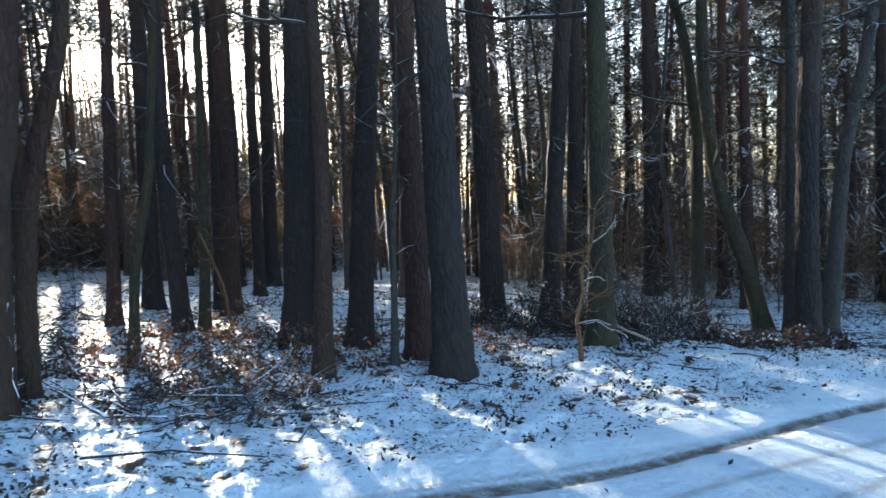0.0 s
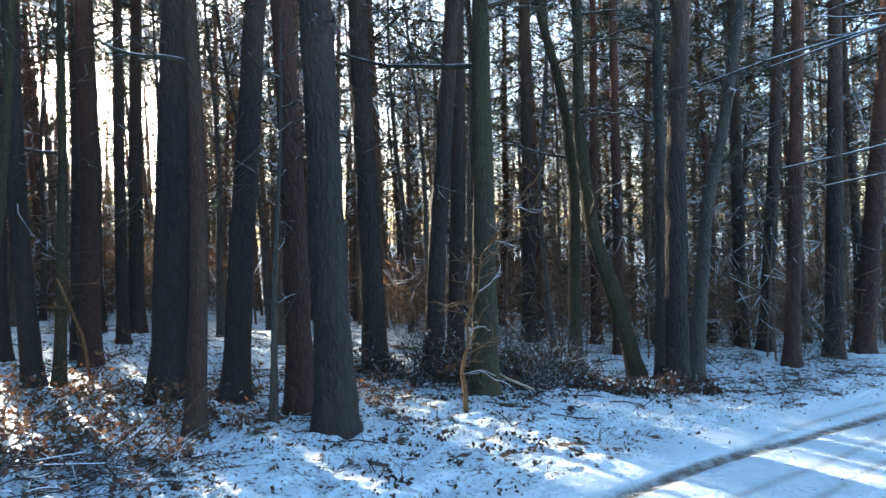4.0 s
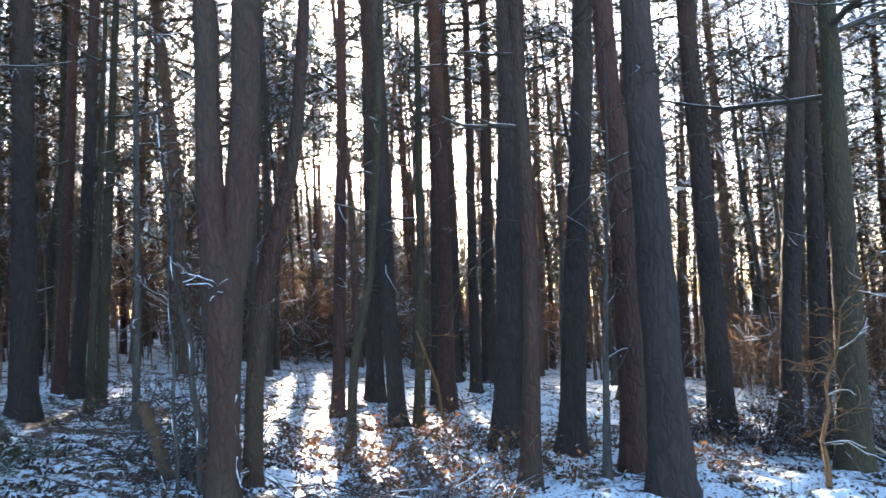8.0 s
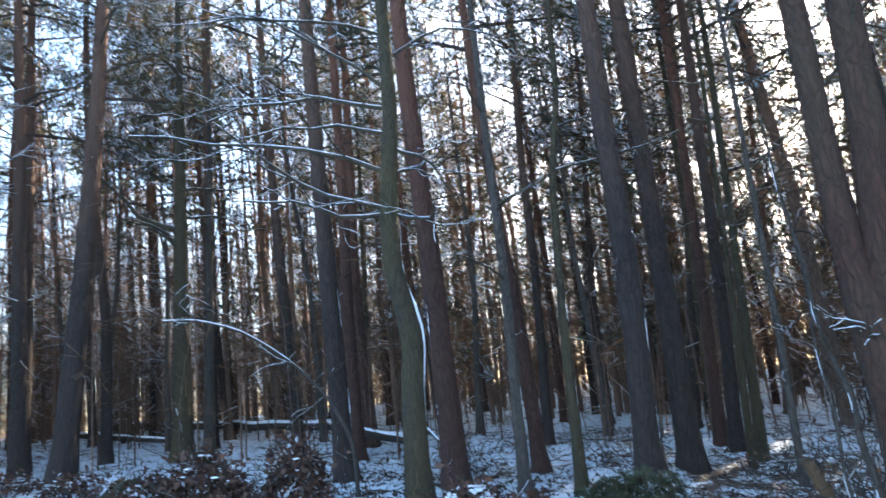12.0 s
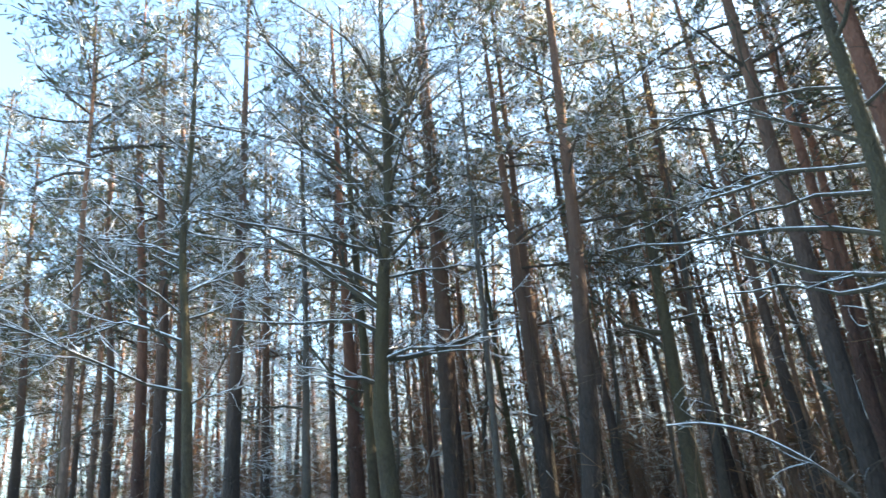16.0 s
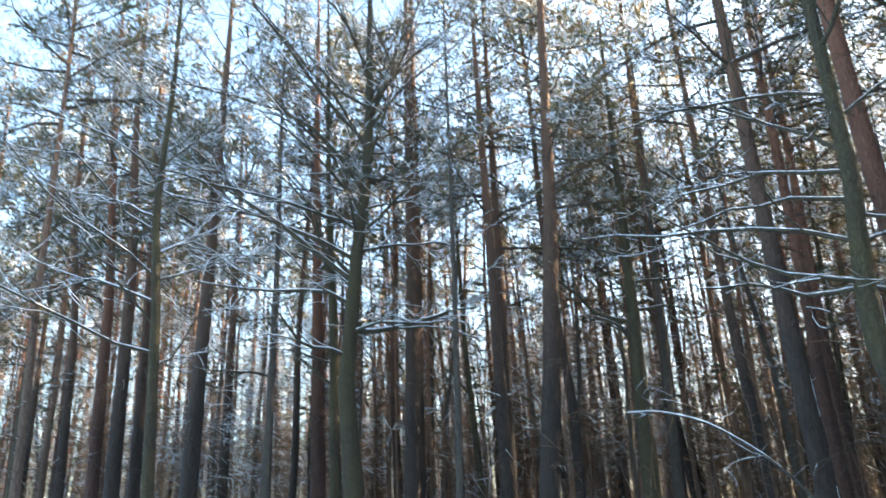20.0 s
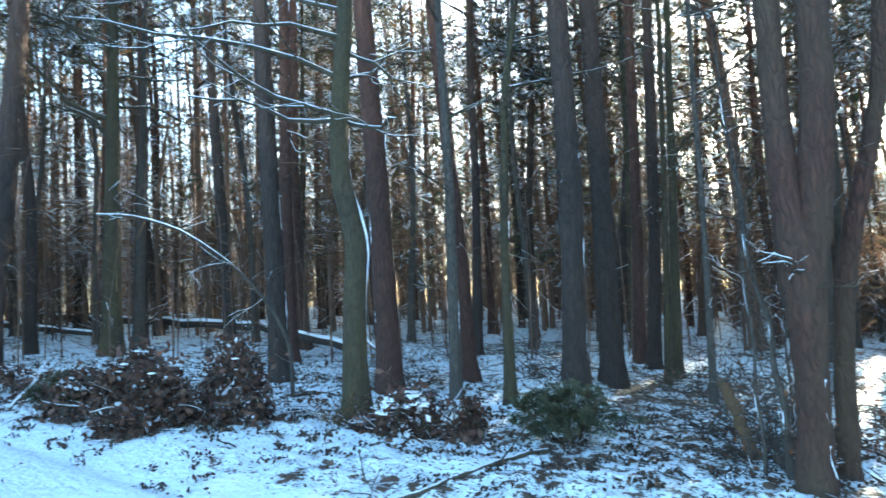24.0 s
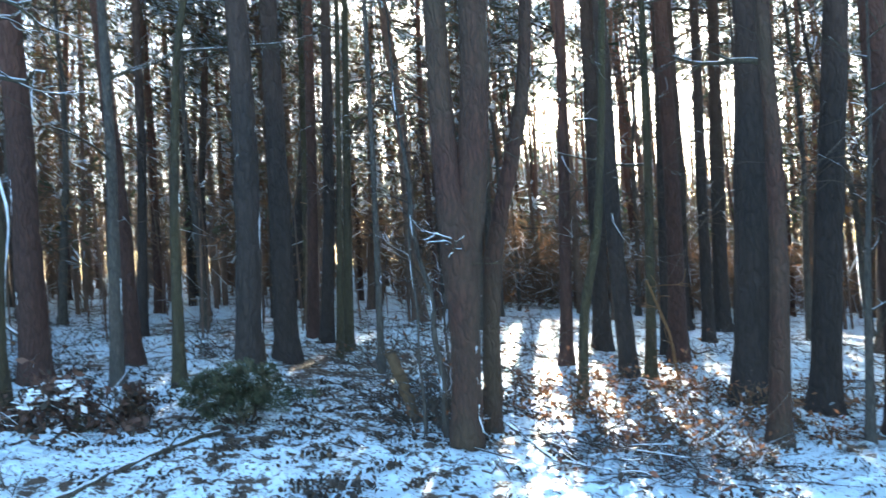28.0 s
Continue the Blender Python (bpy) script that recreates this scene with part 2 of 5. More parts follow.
# ---- mesh helpers ----
class Heap:
    """Collects triangles."""

    def __init__(self):
        self.v, self.f, self.count = [], [], 0
        self.deep = False  # deep: snow that lies thick

    def add(self, v, f):
        self.v.append(np.asarray(v, float))
        self.f.append(np.asarray(f, int) + self.count)
        self.count += len(v)

    def tube(self, pts, radii, n=6, rough=0.0, rng=None):
        p = np.asarray(pts, float)
        r = np.asarray(radii, float)
        d = np.gradient(p, axis=0)
        d /= np.linalg.norm(d, axis=1, keepdims=True) + 1e-9
        ref = np.array([1.0, 0.0, 0.0]) if abs(d[0, 2]) > 0.7 else np.array([0.0, 0.0, 1.0])
        u = np.cross(d, ref)
        u /= np.linalg.norm(u, axis=1, keepdims=True) + 1e-9
        w = np.cross(u, d)
        a = np.arange(n) * 2 * np.pi / n + (np.pi / 2 if n == 4 else np.pi / 6)
        ring = np.cos(a)[None, :, None] * u[:, None, :] + np.sin(a)[None, :, None] * w[:, None, :]
        rr = np.repeat(r[:, None], n, axis=1)
        if rough:
            rr = rr * (1 + rough * rng.standard_normal(rr.shape))
        v = (p[:, None, :] + ring * rr[:, :, None]).reshape(-1, 3)
        k = len(p)
        i = np.arange(k - 1)[:, None] * n + np.arange(n)[None, :]
        j = np.arange(k - 1)[:, None] * n + (np.arange(n)[None, :] + 1) % n
        f = np.concatenate([np.stack([i, j, j + n], -1).reshape(-1, 3), np.stack([i, j + n, i + n], -1).reshape(-1, 3)])
        tip = len(v)
        v = np.vstack([v, p[-1] + d[-1] * r[-1]])
        last = (k - 1) * n + np.arange(n)
        f = np.vstack([f, np.stack([last, (k - 1) * n + (np.arange(n) + 1) % n, np.full(n, tip)], -1)])
        self.add(v, f)

    def blades(self, base, way, length, width, rng, count=5, spread=0.8):
        """Tufts: narrow blades that fan out from each base."""
        m = len(base)
        if not m:
            return
        way = way / (np.linalg.norm(way, axis=1, keepdims=True) + 1e-9)
        d = way[:, None, :] + spread * rng.standard_normal((m, count, 3))
        d /= np.linalg.norm(d, axis=2, keepdims=True) + 1e-9
        side = np.cross(d, rng.standard_normal((m, count, 3)))
        side /= np.linalg.norm(side, axis=2, keepdims=True) + 1e-9
        ln = (length * rng.uniform(0.6, 1.2, (m, count)))[:, :, None]
        wd = (width * rng.uniform(0.6, 1.3, (m, count)))[:, :, None]
        b = np.repeat(base[:, None, :], count, axis=1)
        va = b + d * ln + side * wd
        vb = b + d * ln - side * wd
        v = np.concatenate([base[:, None, :], va, vb], axis=1)
        per = 1 + 2 * count
        o = np.arange(m)[:, None] * per
        c = np.arange(count)[None, :]
        f = np.stack([np.repeat(o, count, axis=1), o + 1 + c, o + 1 + count + c], -1).reshape(-1, 3)
        self.add(v.reshape(-1, 3), f)

    def leaves(self, at, size, rng, flat=0.5):
        """Separate bent leaves of two triangles."""
        m = len(at)
        nrm = rng.standard_normal((m, 3)) * (1 - flat) + np.array([0, 0, flat])
        nrm /= np.linalg.norm(nrm, axis=1, keepdims=True) + 1e-9
        u = np.cross(nrm, rng.standard_normal((m, 3)))
        u /= np.linalg.norm(u, axis=1, keepdims=True) + 1e-9
        w = np.cross(nrm, u)
        s = (size * rng.uniform(0.5, 1.3, m))[:, None]
        v = np.stack([at - u * s, at + w * s * 0.55 + nrm * s * 0.25, at - w * s * 0.55 + nrm * s * 0.25, at + u * s], axis=1).reshape(-1, 3)
        o = np.arange(m)[:, None] * 4
        self.add(v, np.concatenate([o + [0, 2, 1], o + [1, 2, 3]]))

    def lump(self, at, size, rng):
        """A flattened uneven lump."""
        a = np.arange(8) * np.pi / 4
        rows = [(0.45, -0.5), (0.95, -0.1), (0.8, 0.5), (0.4, 0.85)]
        v = [np.array([s * np.cos(a), s * np.sin(a), 0 * a + h], float).T for s, h in rows]
        v = np.vstack(v + [np.array([[0, 0, 1.0]])])
        v = v * (1 + 0.16 * rng.standard_normal((len(v), 1)))
        i, j = np.arange(8), (np.arange(8) + 1) % 8
        f = [np.stack([i + 8 * k, j + 8 * k, j + 8 * k + 8], -1) for k in range(3)] + [np.stack([i + 8 * k, j + 8 * k + 8, i + 8 * k + 8], -1) for k in range(3)]
        f.append(np.stack([i + 24, j + 24, np.full(8, 32)], -1))
        self.add(np.asarray(at) + v * np.asarray(size), np.vstack(f))

    def mesh(self, name, mat, smooth=True):
        me = bpy.data.meshes.new(name)
        v = np.concatenate(self.v)
        f = np.concatenate(self.f)
        me.vertices.add(len(v))
        me.vertices.foreach_set("co", v.astype(np.float32).ravel())
        me.loops.add(f.size)
        me.loops.foreach_set("vertex_index", f.astype(np.int32).ravel())
        me.polygons.add(len(f))
        me.polygons.foreach_set("loop_start", np.arange(0, f.size, 3, dtype=np.int32))
        if smooth:
            me.polygons.foreach_set("use_smooth", np.ones(len(f), bool))
        me.update(calc_edges=True)
        me.materials.append(mat)
        return me


def part(name, heap, mat, parent, label="", smooth=True):
    ob = new(name, heap.mesh(name, mat, smooth))
    ob.parent = parent
    if label:
        tagged(ob, label)
    return ob


# ---- lie of the land ----
LATTICE = np.random.default_rng(5).random((256, 256))


def value_noise(x, y, scale):
    x, y = np.asarray(x, float) * scale, np.asarray(y, float) * scale
    i, j = np.floor(x).astype(int), np.floor(y).astype(int)
    a, b = x - i, y - j
    a, b = a * a * (3 - 2 * a), b * b * (3 - 2 * b)
    g = lambda p, q: LATTICE[p % 256, q % 256]
    return (g(i, j) * (1 - a) + g(i + 1, j) * a) * (1 - b) + (g(i, j + 1) * (1 - a) + g(i + 1, j + 1) * a) * b - 0.5


def verge(x):
    """y of the road's far edge."""
    return np.interp(x, [-60, -17, -14, -11, -9, -4, 2, 4.1, 6.4, 11.5, 30, 90], [-34, -0.9, 1.0, 2.2, 2.7, 3.1, 4.15, 4.85, 5.6, 7.1, 11.5, 26])


def smoothstep(a, b, v):
    v = np.clip((v - a) / (b - a), 0, 1)
    return v * v * (3 - 2 * v)


def land(x, y):
    x, y = np.asarray(x, float), np.asarray(y, float)
    q = np.maximum(0, np.hypot(x, y) - 14)
    far = q * q / (q + 4)
    z = -0.0787 * 30 * np.tanh(x / 30) - 0.045 * np.minimum(far, 120) / (1 + np.exp(-np.clip((x + 9) / 2.5, -30, 30)))
    off = verge(x) - y
    rough = 1 - 0.85 * smoothstep(-0.6, -0.05, off) * smoothstep(4.2, 3.4, off)
    z = z + rough * (0.16 * value_noise(x, y, 0.35) + 0.07 * value_noise(x, y, 1.3) + 0.05 * value_noise(x + 9, y, 3.7) + 0.045 * value_noise(x, y + 5, 7.5) + 0.03 * value_noise(x + 3, y, 14.0))
    z = z - 0.05 * smoothstep(-0.6, 0.15, off) * smoothstep(4.2, 3.5, off)
    for o in track_offsets(x):
        z = z - 0.035 * np.exp(-((off - o) / 0.11) ** 2)
    return z


def track_offsets(x):
    return np.interp(x, [-8, 5, 8.4, 14], [0.2, 0.18, 0.38, 0.42]), np.interp(x, [-8, 4], [2.15, 1.62])


def land_z(x, y):
    return float(land(x, y))


def build_ground():
    az = np.radians(np.concatenate([np.arange(-128, 70, 0.31), np.arange(70, 232, 4.0)]))
    r = np.concatenate([[0.0004, 0.4, 0.8], np.geomspace(1.1, 2.1, 14), np.geomspace(2.15, 14, 225), np.geomspace(14.3, 60, 70), np.geomspace(66, 3500, 26)])
    A, R = np.meshgrid(az, r, indexing="ij")
    x, y = R * np.sin(A), R * np.cos(A)
    z = land(x, y)
    n, k = A.shape
    v = np.stack([x, y, z], -1).reshape(-1, 3)
    i = (np.arange(n)[:, None] * k + np.arange(k - 1)[None, :])
    j = (((np.arange(n) + 1) % n)[:, None] * k + np.arange(k - 1)[None, :])
    f = np.concatenate([np.stack([i, i + 1, j + 1], -1).reshape(-1, 3), np.stack([i, j + 1, j], -1).reshape(-1, 3)])
    off = verge(v[:, 0]) - v[:, 1]
    on_road = smoothstep(-0.5, 0.0, off) * smoothstep(4.3, 3.6, off)
    wood = smoothstep(0.5, 5.0, -off)
    patch = value_noise(v[:, 0], v[:, 1], 0.5)
    litter = (-0.9 + 0.5 * smoothstep(-3.0, -6.0, v[:, 0])) * on_road - 0.02 + 0.08 * wood + 0.55 * patch - 0.04 * smoothstep(-1.5, -4.0, v[:, 0]) * smoothstep(-5.0, -2.0, off)
    track = np.zeros(len(v))
    for o in track_offsets(v[:, 0]):
        track = np.maximum(track, np.exp(-((off - o + 0.02 * np.sin(v[:, 0] * 1.7)) / 0.085) ** 8) * (0.15 + 0.85 * smoothstep(-5, 1, v[:, 0])))
    for o in (0.08, 0.8, 1.25, 2.3, 2.75):
        track = np.maximum(track, (0.08 + 0.36 * smoothstep(-5, 1, v[:, 0])) * np.exp(-((off - o + 0.05 * np.sin(v[:, 0] * 0.9 + o * 7)) / 0.045) ** 2))
    strip = (on_road[f].mean(axis=1) > 0.5) & (np.abs(v[f[:, 0], 0]) < 55)
    for nm, mine, label in (("ground", ~strip, "thin snow over leaf litter on the forest floor"), ("road", strip, "snow-packed forest track with dark wheel ruts")):
        used, flat = np.unique(f[mine], return_inverse=True)
        h = Heap()
        h.add(v[used], flat.reshape(-1, 3))
        me = h.mesh(nm, SNOW)
        for key, val in (("litter", litter), ("track", track)):
            me.attributes.new(key, "FLOAT", "POINT").data.foreach_set("value", val[used].astype(np.float32))
        tagged(new(nm, me), label, nm, kind="structure")


build_ground()

# ---- trees ----
def trunk_line(offsets, side, height, rng, wander=0.05):
    """Points up a trunk: measured sideways offsets, then on to the top."""
    zs = [-0.25, 0.0] + [o[1] for o in offsets]
    ls = [0.0, 0.0] + [o[0] for o in offsets]
    top_slope = 0.0
    if len(offsets) > 1 or offsets:
        top_slope = (ls[-1] - ls[1]) / max(0.5, zs[-1])
    zs.append(max(height, zs[-1] + 3))
    ls.append(ls[-1] + top_slope * 0.5 * (zs[-1] - zs[-2]))
    z = np.concatenate([[-0.25, 0.0, 0.12, 0.3, 0.6], np.linspace(0.9, 5.5, 20), np.linspace(6.0, max(7.0, zs[-1]), max(6, int(zs[-1] * 0.9)))])
    l = np.interp(z, zs, ls)
    k = np.array([0.25, 0.5, 0.25])
    ls2 = np.convolve(np.pad(l, 1, mode="edge"), k, mode="valid")
    l = np.where(z > 0.8, ls2, l)
    wob = wander * np.clip(z / 4, 0, 1)
    p1, p2 = rng.uniform(0, 6.28, 2)
    out = np.zeros((len(z), 3))
    out[:, 0] = l * side[0] + wob * np.sin(z * 0.55 + p1) * -side[1]
    out[:, 1] = l * side[1] + wob * np.sin(z * 0.55 + p1) * side[0]
    out[:, 2] = z
    return out


def trunk_radii(z, r, top, flare=0.45, power=1.1):
    base = r * (1 - 0.87 * np.clip(z / top, 0, 1) ** power)
    return base * (1 + flare * np.exp(-np.clip(z, 0, None) / 0.22))


def at_height(line, z):
    return np.array([np.interp(z, line[:, 2], line[:, k]) for k in range(3)])


def limb_points(start, way, length, rng, droop=0.0, steps=5, crook=0.12):
    pts = [np.array(start, float)]
    d = np.array(way, float)
    d /= np.linalg.norm(d)
    for s in range(steps):
        d = d + crook * rng.standard_normal(3) + np.array([0, 0, -droop])
        d /= np.linalg.norm(d)
        pts.append(pts[-1] + d * length / steps)
    return np.array(pts)


def pine_parts(line, r, height, rng, low=1.6, crown_from=0.42, dense=1.0, dead=1.0, reach=1.0, sides=10, split=False, sprays=0.0, light=False):
    """Trunk, boughs and needles of a pine; light: for one that stands deep in the wood."""
    trunk, twigs, crown = Heap(), Heap(), Heap()
    single = []
    trunk.tube(line, trunk_radii(line[:, 2], r, height), sides, 0.045, rng)
    st = 2 if light else (4 if split else 3)
    for k in range(int(20 * dead)):
        z = rng.uniform(low, height * (crown_from + 0.12))
        a = rng.uniform(0, 6.28)
        ln = rng.uniform(0.4, 1.7) * reach
        twig = Heap() if split else twigs
        if split:
            single.append(twig)
        pts = limb_points(at_height(line, z), (math.cos(a), math.sin(a), rng.uniform(-0.25, 0.35)), ln, rng, 0.06, st, 0.2)
        twig.tube(pts, np.linspace(0.014 if light else 0.011, 0.004, st + 1), 3)
        for s in range(rng.integers(1, 3) if not split else rng.integers(2, 5)):
            q = pts[rng.integers(1, st)] if st > 1 else pts[0]
            w = pts[-1] - pts[0] + rng.standard_normal(3) * 0.5 * ln
            twig.tube(limb_points(q, w, ln * rng.uniform(0.25, 0.6), rng, 0.05, 2 if split else 1, 0.2), (0.006, 0.005, 0.003) if split else (0.007, 0.003), 3)
    nb = int((15 if light else 26) * dense)
    sb = 2 if light else 4
    base, ways = [], []
    for k in range(nb):
        g = (k + rng.uniform(0, 1)) / nb
        z = height * (crown_from + (0.985 - crown_from) * g)
        a = rng.uniform(0, 6.28)
        ln = (0.85 + 1.9 * (1 - g) ** 0.5) * rng.uniform(0.6, 1.15) * reach
        pts = limb_points(at_height(line, z), (math.cos(a), math.sin(a), rng.uniform(0.0, 0.55) + 0.5 * g ** 3), ln, rng, 0.03, sb, 0.16)
        twigs.tube(pts, np.linspace(0.035 * (1.2 - g), 0.008, sb + 1), 3)
        for s in range(int(7 + 9 * ln) if light else int(8 + 15 * ln)):
            f = rng.uniform(0.25, 0.999) * sb
            i = int(f)
            q = pts[i] + (pts[i + 1] - pts[i]) * (f - i)
            w = (pts[-1] - pts[0]) / ln + rng.standard_normal(3) * 0.7 + np.array([0, 0, 0.25])
            base.append(q + w / np.linalg.norm(w) * rng.uniform(0.08, 0.5))
            ways.append(w)
    for k in range(int((70 if light else 120) * sprays)):
        z = rng.uniform(2.4, height * crown_from + 1.5)
        a, out = rng.uniform(0, 6.28), rng.uniform(0.3, 1.9) * reach
        base.append(at_height(line, z) + np.array([out * math.cos(a), out * math.sin(a), rng.normal(0, 0.15)]))
        ways.append(np.array([math.cos(a), math.sin(a), 0.2]))
    base, ways = np.array(base), np.array(ways)
    if light:
        crown.blades(base, ways, 0.34, 0.029, rng, 5, 0.8)
    else:
        high = base[:, 2] > 10.5
        crown.blades(base[~high], ways[~high], 0.2, 0.015, rng, 6, 0.75)
        thin = high & (rng.random(len(base)) < 0.8)
        crown.blades(base[thin], ways[thin], 0.28, 0.023, rng, 5, 0.8)
    return trunk, twigs, crown, single


SEEDS = iter(range(100, 4000))


def thing(name, x, y, label, category, group="", turn=0.0, sink=0.0):
    ob = new(name)
    ob.empty_display_size = 0.2
    ob.matrix_world = pose(x, y, land_z(x, y) - sink, 0, 0, turn)
    return tagged(ob, label, category, group)


def sideways(x, y):
    d = math.hypot(x, y)
    return (y / d, -x / d)


def pine(x, y, r, *offsets, height=None, red=False):
    rng = np.random.default_rng(next(SEEDS))
    height = height or 15 + 3 * rng.random() + 8 * (r - 0.15)
    red = red or rng.random() < 0.25
    line = trunk_line(offsets, sideways(x, y), height, rng, 0.04)
    near = math.hypot(x, y) < 14
    trunk, twigs, crown, single = pine_parts(line, r, height, rng, dead=1.0, sides=14, split=near)
    ob = thing("pine_tree", x, y, "tall pine with " + ("reddish" if red else "dark furrowed") + " bark standing in snow", "tree", "pines along the track")
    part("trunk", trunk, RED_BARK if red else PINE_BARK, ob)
    for h in single:
        part("dead_branch", h, TWIG, ob)
    tagged(part("branchwork", twigs, TWIG, ob, "thin boughs with a little snow"), kind="stuff")
    tagged(part("crown", crown, NEEDLES, ob, "sparse snow-dusted needles", False), kind="stuff")
    return ob


def snow_ridge(heap, pts, radii):
    """Snow along the top of a limb that is not too steep."""
    d = pts[-1] - pts[0]
    if abs(d[2]) < 0.8 * np.linalg.norm(d):
        k = np.asarray(radii)
        heap.tube(pts + np.stack([0 * k, 0 * k, k * 0.82], -1), k * 0.4 + 0.003 if heap.deep else k * 0.32 + 0.0014, 4)


def grow(heap, start, way, length, r, depth, rng, droop=0.0, ends=None, crook=0.13, kids=4, lift=0.15):
    pts = limb_points(start, way, length, rng, droop, 6, crook)
    if ends is not None and r > 0.004:
        snow_ridge(ends, pts, np.linspace(r, max(0.004, r * 0.35), 7))
    heap.tube(pts, np.linspace(r, max(0.004, r * 0.35), 7), 6 if r > 0.02 else 4 if r > 0.01 else 3)
    if depth == 0:
        return
    for k in range(kids):
        f = 0.25 + 0.7 * (k + rng.random()) / kids
        i = min(5, int(f * 6))
        w = (pts[i + 1] - pts[i])
        w = w / np.linalg.norm(w) + 0.75 * rng.standard_normal(3) * np.array([1, 1, 0.6]) + np.array([0, 0, lift])
        grow(heap, pts[i], w, length * rng.uniform(0.35, 0.6), max(0.005, r * (1 - 0.5 * f) * 0.55), depth - 1, rng, droop, ends, crook, kids, lift)


def broadleaf(x, y, r, offsets, height, label, limbs=10, low=2.2, depth=2, reach=2.6, mat=None, kids=4, rise=0.6, reaching=(), snowy=False, name="bare_tree", group="bare trees among the pines"):
    rng = np.random.default_rng(next(SEEDS))
    side = sideways(x, y)
    line = trunk_line(offsets, side, height, rng, 0.05)
    trunk = Heap()
    trunk.tube(line, trunk_radii(line[:, 2], r, height, 0.35, 0.8), 12, 0.03, rng)
    ob = thing(name, x, y, label, "tree", group)
    part("trunk", trunk, mat or GREEN_BARK, ob)
    lying = Heap() if snowy else None
    if snowy:
        lying.deep = math.hypot(x, y) > 10.5
    for k, (z, dl, dz, deep) in enumerate(reaching):
        h = Heap()
        way = np.array([dl * side[0] - deep * side[1], dl * side[1] + deep * side[0], dz])
        ln = float(np.linalg.norm(way))
        rr = max(0.012, r * (1 - 0.7 * z / height) * (0.18 + 0.025 * ln))
        grow(h, at_height(line, z), way, ln, rr, depth, rng, -0.03, lying, 0.19, kids, 0.25)
        part("limb", h, LIMB, ob, "" if k else "crooked limb with snow along its top")
    for k in range(limbs):
        z = low + (height * 0.9 - low) * (k + rng.random()) / limbs
        a = rng.uniform(0, 6.28)
        ln = reach * rng.uniform(0.6, 1.15) * (1 - 0.55 * z / height)
        rr = r * (1 - 0.8 * z / height) * rng.uniform(0.25, 0.42)
        h = Heap()
        grow(h, at_height(line, z), (math.cos(a), math.sin(a), rng.uniform(0.1, 0.9) * rise), ln, max(0.012, rr), depth, rng, -0.01, lying, 0.14, kids)
        part("limb", h, LIMB, ob, "" if k else "crooked limb with snow along its top")
    if snowy:
        tagged(part("snow", lying, LOOSE_SNOW, ob, "snow lying along the limbs"), kind="stuff")
    return ob


def slim(x, y, r, *offsets, height=None):
    rng = np.random.default_rng(next(SEEDS))
    height = height or 9 + 30 * r + 2 * rng.random()
    return broadleaf(x, y, r, offsets, height, "slender bare tree with greenish bark and snowy twigs", 9, 2.4, 1, 1.7, GREEN_BARK if rng.random() < 0.6 else GREY_BARK, 5)


def rust(x, y, r, *offsets):
    return broadleaf(x, y, r, offsets, 12, "slim tree with rust-brown bark beside a stout pine", 8, 3.0, 1, 1.6, RUST_BARK, 5)


def sapling(x, y, r, *offsets):
    return broadleaf(x, y, r, offsets, 4.2, "thin bare sapling with fine side twigs", 9, 0.7, 1, 0.9, GREY_BARK, 4, name="sapling", group="saplings")


def oak(x, y, r, *offsets):
    return broadleaf(x, y, r, offsets, 12, "stout mossy broadleaf tree with forked limbs", 12, 3.6, 2, 3.2, GREEN_BARK, 4)


def oakthin(x, y, r, *offsets):
    return broadleaf(x, y, r, offsets, 10, "slender forked broadleaf tree with mossy bark", 9, 3.6, 2, 2.2, GREEN_BARK, 4)


def oakS(x, y, r, *offsets):
    ob = broadleaf(x, y, r, offsets, 11, "crooked mossy tree with long snowy limbs", 7, 5.5, 2, 3.0, GREEN_BARK, 3, 0.5, snowy=True,
                   reaching=((3.2, -1.6, 0.1, 0.2), (3.25, -2.0, 0.35, -0.5), (3.65, -2.6, 1.4, 0.3), (4.1, -1.6, 0.65, 0.5), (3.95, 1.0, -0.2, 0.1), (3.2, 1.0, -0.4, -0.2),
                             (4.6, -1.9, 2.2, 0.2), (5.0, 1.2, 0.9, 0.4), (4.4, -2.4, 0.9, 0.9), (5.3, -2.2, 1.0, -0.6), (3.6, 0.5, 0.6, 1.3)))
    h = Heap()
    z = np.linspace(0.9, 3.1, 30)
    lean = np.interp(z, [0.0] + [o[1] for o in offsets], [0.0] + [o[0] for o in offsets])
    sx, sy = sideways(x, y)
    away = lean + r * (1 - 0.06 * z) * 0.92
    h.tube(np.stack([away * sx + 0.03 * sy, away * sy - 0.03 * sx, z], -1), np.interp(z, [0.9, 1.3, 1.75, 2.0, 2.25, 2.5, 3.1], [0.001, 0.003, 0.007, 0.017, 0.012, 0.004, 0.001]), 6, 0.3, np.random.default_rng(4))
    part("snow_streak", h, LOOSE_SNOW, next(c for c in ob.children if c.name.startswith("trunk")), "snow clinging down the bend of the trunk")
    return ob


def oakL(x, y, r, *offsets):
    return broadleaf(x, y, r, offsets, 13, "bare roadside tree with long drooping snowy limbs", 10, 4.0, 2, 2.6, GREEN_BARK, 5, 0.7, snowy=True,
                     reaching=((3.4, -3.4, 0.7, -0.6), (3.8, -3.0, 1.5, 0.6), (4.6, -2.8, 1.8, -0.3), (3.2, 1.4, 0.5, -0.8), (5.4, -2.6, 2.6, 0.3), (6.2, -2.0, 2.4, -0.8), (5.0, 1.8, 1.2, 0.3), (6.8, 1.4, 2.0, -0.4), (4.2, -4.0, 0.9, 1.2)))


